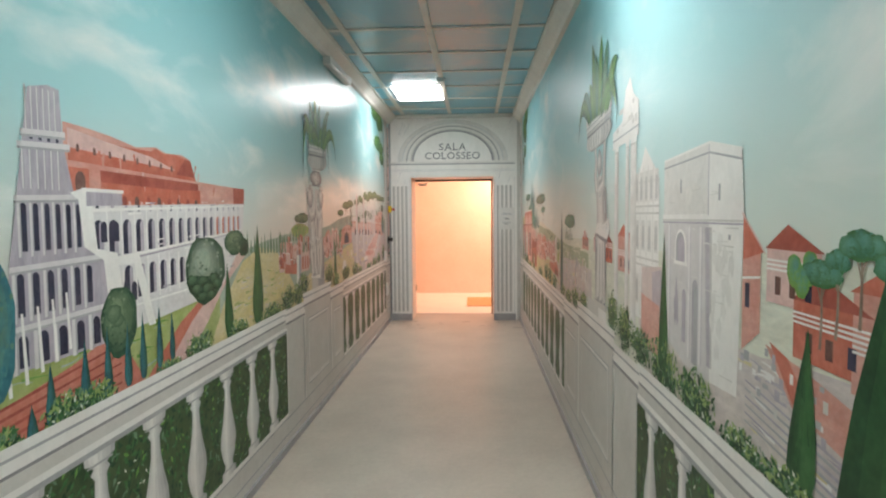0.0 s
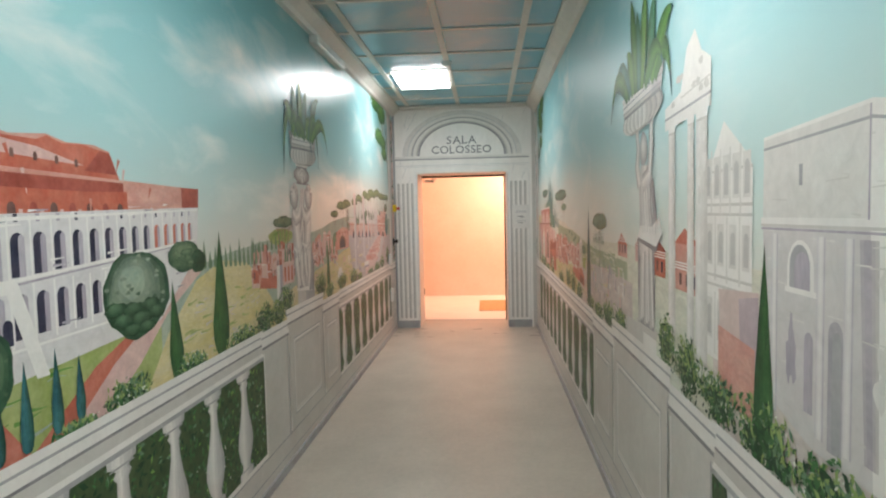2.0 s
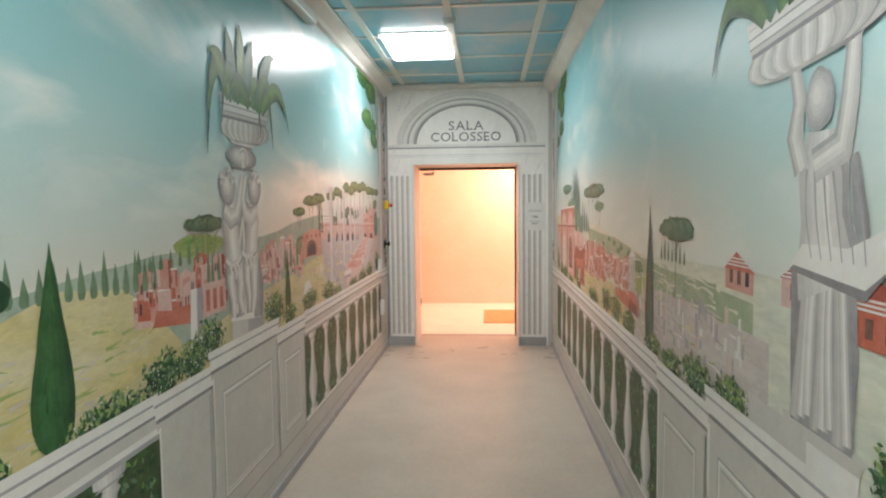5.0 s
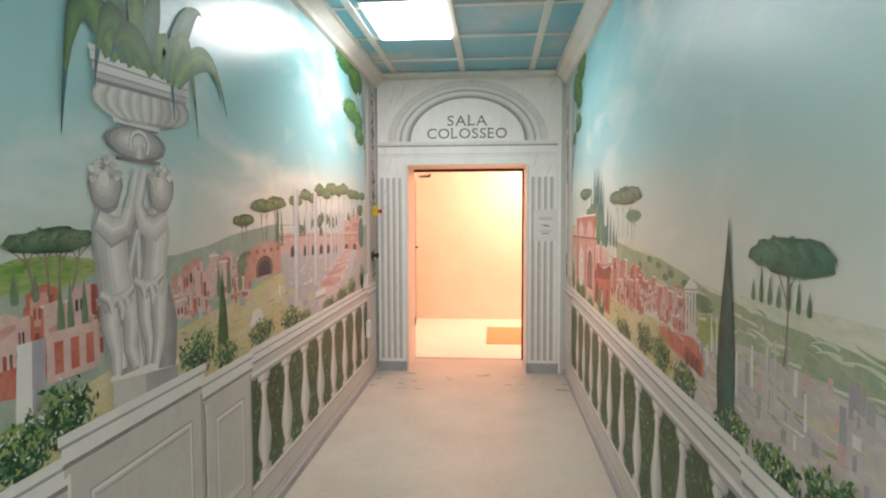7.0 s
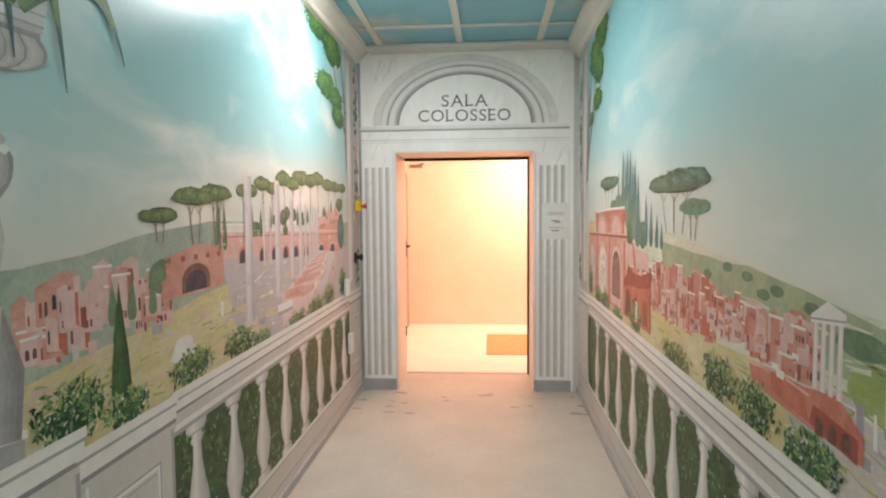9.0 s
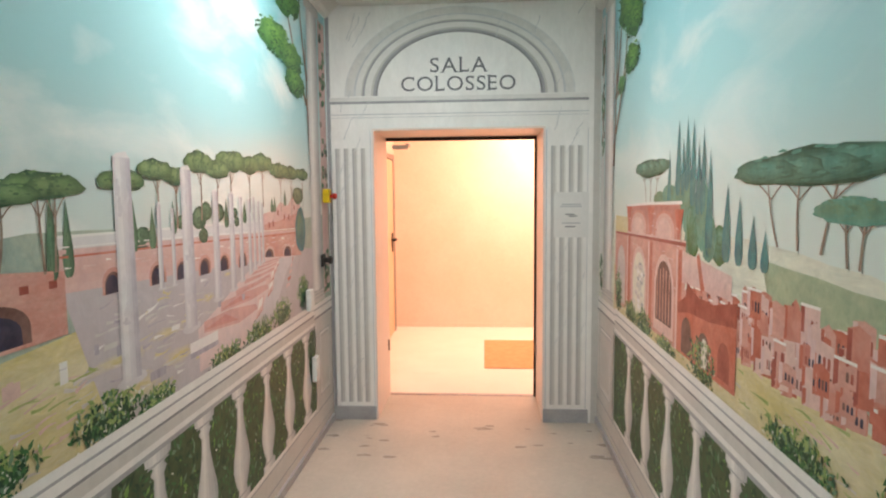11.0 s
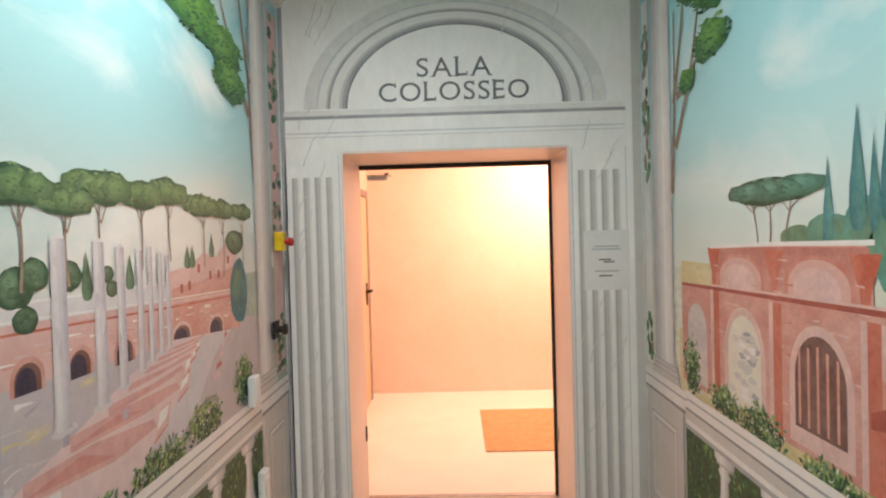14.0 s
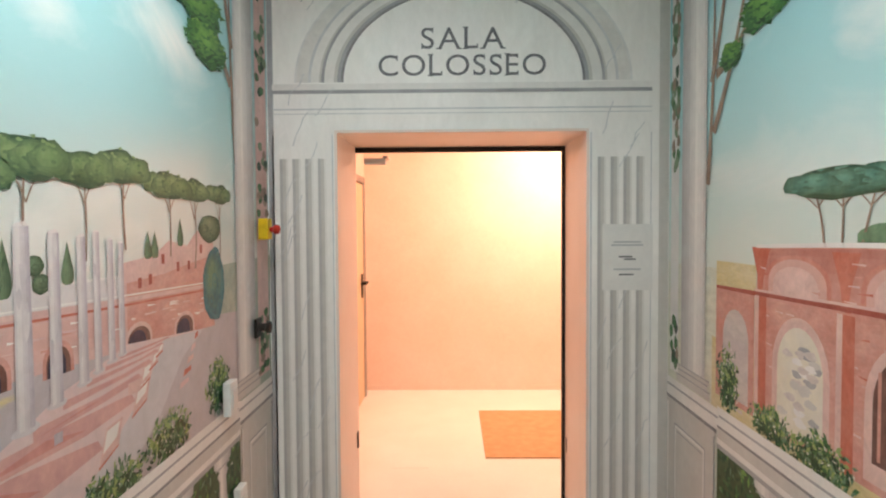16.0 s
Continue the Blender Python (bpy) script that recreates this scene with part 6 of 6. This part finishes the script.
for a, b in ((-0.925, -0.648), (0.588, 0.865)):
    w = b - a
    for k in range(4):
        c = a + w * (0.17 + 0.22 * k)
        on_door("flute", [rect(c - 0.020, c + 0.020, 0.13, 1.965)], STONE, 0.002, "painted flute")
        on_door("flute_shade", [rect(c - 0.020, c - 0.006, 0.13, 1.965)], blend(SHADE, STONE, 0.5), 0.003)
        on_door("flute_light", [rect(c + 0.010, c + 0.020, 0.13, 1.965)], STONE_L, 0.003)
    on_door("pilaster_edge", [rect(a - 0.008, a, 0.1, 2.08), rect(b, b + 0.005, 0.1, 2.08)], VEIN, 0.002)
    part("plinth", boxed(a - 0.02, b + 0.012 if b < 0 else b + 0.02, YD - 0.012, YD - 0.001, 0.0, 0.10, bevel=0.003), SHADE, wall_north, "grey painted plinth")
# loose marble veins
rv = random.Random(5)
shapes = []
for k in range(46):
    x, z = rv.choice((rv.uniform(-0.93, -0.66), rv.uniform(0.6, 0.9), rv.uniform(-0.9, 0.85))), rv.uniform(0.2, 2.85)
    if DL - 0.02 < x < DR + 0.02 and z < 2.14:
        continue
    pts = [(x, z)]
    for i in range(4):
        pts.append((pts[-1][0] + rv.uniform(0.005, 0.03), pts[-1][1] + rv.uniform(0.02, 0.06)))
    if pts[-1][0] > 0.9 or (pts[-1][0] > DL - 0.02 and x < DL and z < 2.14):
        continue
    for u, v in zip(pts, pts[1:]):
        shapes.append([u, (u[0] + 0.006, u[1]), (v[0] + 0.004, v[1]), v])
on_door("marble_veins", shapes, VEIN, 0.005, "fine grey painted marble veins")


def words(body, x, z, width, height, lift, mat, parent):
    """A line of capitals from the built-in font, letter by letter, each with short serifs."""
    raw = []
    for ch in body:
        cu = bpy.data.curves.new("letter", "FONT")
        cu.body = ch
        tmp = bpy.data.objects.new("letter", cu)
        me = bpy.data.meshes.new_from_object(tmp)
        bpy.data.objects.remove(tmp)
        co = np.array([v.co for v in me.vertices])
        raw.append((ch, me, co.min(0), co.max(0)))
    gap = 0.13
    span = sum(hi[0] - lo[0] for _, _, lo, hi in raw) + gap * (len(raw) - 1)
    k, at = width / span, x - width / 2
    for ch, me, lo, hi in raw:
        w = (hi[0] - lo[0]) * k
        for v in me.vertices:
            v.co = (at + (v.co.x - lo[0]) * k, YD - lift, z + (v.co.y - lo[1]) / (hi[1] - lo[1]) * height)
        me.materials.append(mat)
        ob = new("letter", me)
        ob.parent = parent
        tagged(ob, "grey painted capital letter")
        t, u = height * 0.03, height * 0.13
        feet = {"A": [(0.04, 0), (0.96, 0)], "L": [(0.1, 0), (0.1, 1)], "E": [(0.1, 0), (0.1, 1)]}.get(ch, [])
        ticks = {"L": [(0.97, 0.0, 0.22)], "E": [(0.95, 0.0, 0.2), (0.92, 0.8, 1.0)], "S": [(0.06, 0.0, 0.26), (0.9, 0.76, 1.0)], "C": [(0.95, 0.72, 1.0)]}.get(ch, [])
        shapes = [rect(at + w * a - u, at + w * a + u, z + height * b - t, z + height * b + t) for a, b in feet]
        shapes += [rect(at + w * a - t, at + w * a + t, z + height * b, z + height * d) for a, b, d in ticks]
        if shapes:
            on_door("serif", shapes, mat, lift + 0.0006)
        at += w + gap * k


words("SALA", -0.022, 2.478, 0.39, 0.098, 0.004, INK, wall_north)
words("COLOSSEO", -0.025, 2.352, 0.79, 0.098, 0.004, INK, wall_north)

# notice on the pilaster
no = thing("notice", (0.755, YD - 0.006, 1.33), "white paper notice on the pilaster with faint print", "notice")
part("sheet", boxed(0.637, 0.875, YD - 0.008, YD - 0.006, 1.33, 1.645, bevel=0.0006), PAPER, no)
for z, a, b, m in ((1.56, 0.69, 0.82, INK_L), (1.545, 0.68, 0.83, INK_L), (1.49, 0.715, 0.78, INK), (1.478, 0.74, 0.795, INK), (1.43, 0.69, 0.82, INK_L), (1.405, 0.715, 0.785, INK)):
    part("print", boxed(a, b, YD - 0.0088, YD - 0.0081, z - 0.004, z + 0.004), m, no)

# ---- doorway: lining, seal and open leaf ----
LINING = material("peach_lining", (0.80, 0.70, 0.64), (0.76, 0.65, 0.58), 4, 0.4)
fr = thing("door_frame", (0, YI, 0), "pale door lining with a dark rubber seal", "door frame", "structure")
part("lining", boxed(DL, DL + 0.012, YD + 0.004, YI - 0.03, 0, DH - 0.012), LINING, fr)
part("lining", boxed(DR - 0.012, DR, YD + 0.004, YI - 0.03, 0, DH - 0.012), LINING, fr)
part("lining", boxed(DL, DR, YD + 0.004, YI - 0.03, DH - 0.012, DH), LINING, fr)
part("seal", boxed(DR - 0.03, DR - 0.0125, YI - 0.06, YI - 0.03, 0, DH - 0.04, bevel=0.003), BLACK, fr, "dark rubber seal")
part("seal", boxed(DL + 0.0125, DR - 0.0125, YI - 0.06, YI - 0.03, DH - 0.04, DH - 0.0125, bevel=0.003), BLACK, fr, "dark rubber seal")
part("hinge", boxed(DL + 0.0125, DL + 0.02, YI - 0.10, YI - 0.07, 0.38, 0.47, bevel=0.002), BLACK, fr, "dark hinge plate")
part("strike_plate", boxed(DR - 0.02, DR - 0.0125, YI - 0.12, YI - 0.09, 0.36, 0.44, bevel=0.002), STEEL, fr, "steel strike plate")
dr = thing("door_1", (-0.95, 11.4, 0), "pale wooden door in the side wall of the lit room", "door", "structure")
part("leaf", boxed(-0.949, -0.925, 10.98, 11.78, 0.012, 2.04, bevel=0.003), GOLDEN, dr)
part("door_frame", boxed(-0.949, -0.915, 11.79, 11.86, 0.0, 2.11, bevel=0.004), STEEL, dr, "dark frame post")
part("door_frame", boxed(-0.949, -0.915, 10.90, 10.97, 0.0, 2.11, bevel=0.004), STEEL, dr, "dark frame post")
part("door_frame", boxed(-0.949, -0.915, 10.975, 11.785, 2.05, 2.11, bevel=0.004), STEEL, dr, "dark frame head")
hd = part("handle", boxed(-0.9245, -0.915, 11.62, 11.68, 0.98, 1.20, bevel=0.003), BLACK, dr, "dark handle plate")
part("lever", boxed(-0.9145, -0.86, 11.52, 11.66, 1.11, 1.135, bevel=0.006), BLACK, hd)
cl = thing("door_closer", (DL + 0.1, YI, 2.02), "pale metal door closer with folding arm", "door closer")
part("body", boxed(DL + 0.05, DL + 0.18, YI + 0.002, YI + 0.05, 2.0, 2.035, bevel=0.008), WHITE, cl)
part("arm", boxed(DL + 0.16, DL + 0.19, YI + 0.002, YI + 0.16, 2.036, 2.048, bevel=0.003), STEEL, cl)

# threshold strip and mat
tagged(part("threshold", boxed(DL, DR, YI - 0.05, YI - 0.01, 0, 0.006, bevel=0.002), STEEL), "thin metal threshold strip", "threshold", kind="structure")
ROOMFLOOR = material("room_tiles", (0.84, 0.80, 0.72), (0.79, 0.75, 0.67), 3, 0.3)
tagged(part("floor_room", boxed(-0.949, 1.89, YI - 0.009, YB - 0.013, 0.0, 0.004), ROOMFLOOR), "pale cream floor of the lit room", "floor", kind="structure")
tagged(part("door_mat", boxed(0.15, 1.05, 10.22, 11.32, 0.0045, 0.014, bevel=0.003), MATW), "tan woven mat lying on the pale floor", "mat")
tagged(part("floor_hatch", boxed(-0.5, -0.25, 10.05, 10.4, 0.0042, 0.006, bevel=0.001), ROOMFLOOR), "small square floor hatch cover", "hatch")

# ---- small fittings on the west wall by the door ----
yb = thing("alarm_button", (XL, 8.71, 1.63), "yellow wall button with a red push knob", "button")
part("box", boxed(XL + 0.015, XL + 0.06, 8.675, 8.745, 1.585, 1.68, bevel=0.006), YELLOW, yb)
part("knob", lathe(bmesh.new(), [(0.012, 0), (0.012, 0.015), (0.022, 0.02), (0.02, 0.04), (0.008, 0.045)], 16, pose(XL + 0.0605, 8.71, 1.63, 0, 90, 0)), RED_P, yb, "red push knob")
hk = thing("door_holder", (XL, 8.64, 1.20), "small black wall-mounted door holder", "door holder")
part("plate", boxed(XL + 0.015, XL + 0.027, 8.60, 8.68, 1.155, 1.24, bevel=0.004), BLACK, hk)
part("catch", lathe(bmesh.new(), [(0.018, 0), (0.018, 0.03), (0.028, 0.034), (0.026, 0.05), (0.01, 0.054)], 16, pose(XL + 0.0275, 8.64, 1.20, 0, 90, 0)), BLACK, hk)
for y, z, h in ((8.27, 0.99, 0.13), (8.36, 0.53, 0.16)):
    sw = thing("wall_socket", (XL, y, z), "white plastic socket box on the painted wall", "socket", group="sockets on the wall")
    part("box", boxed(XL + 0.014, XL + 0.045, y - 0.04, y + 0.04, z - h / 2, z + h / 2, bevel=0.005), WHITE, sw)
    part("cover", boxed(XL + 0.0455, XL + 0.050, y - 0.025, y + 0.025, z - h * 0.3, z + h * 0.3, bevel=0.002), PAPER, sw)

# scuffs on the floor by the door
GRIME = material("floor_grime", (0.30, 0.26, 0.22), (0.40, 0.35, 0.30), 20, 0.6)
rs = random.Random(9)
bm = bmesh.new()
for k in range(26):
    x, y, r = rs.choice((rs.uniform(-0.93, -0.6), rs.uniform(0.5, 0.93), rs.uniform(-0.6, 0.5))), rs.uniform(8.25, 8.87), rs.uniform(0.008, 0.035)
    vs = [bm.verts.new((x + r * 2.2 * math.cos(a) * rs.uniform(0.6, 1.2), y + r * math.sin(a) * rs.uniform(0.6, 1.2), 0.0006 + 0.0001 * k)) for a in [2 * math.pi * i / 9 for i in range(9)]]
    bm.faces.new(vs)
tagged(part("floor_scuffs", bm, GRIME), "dark scuffs on the floor beside the door", "floor marks", kind="stuff")
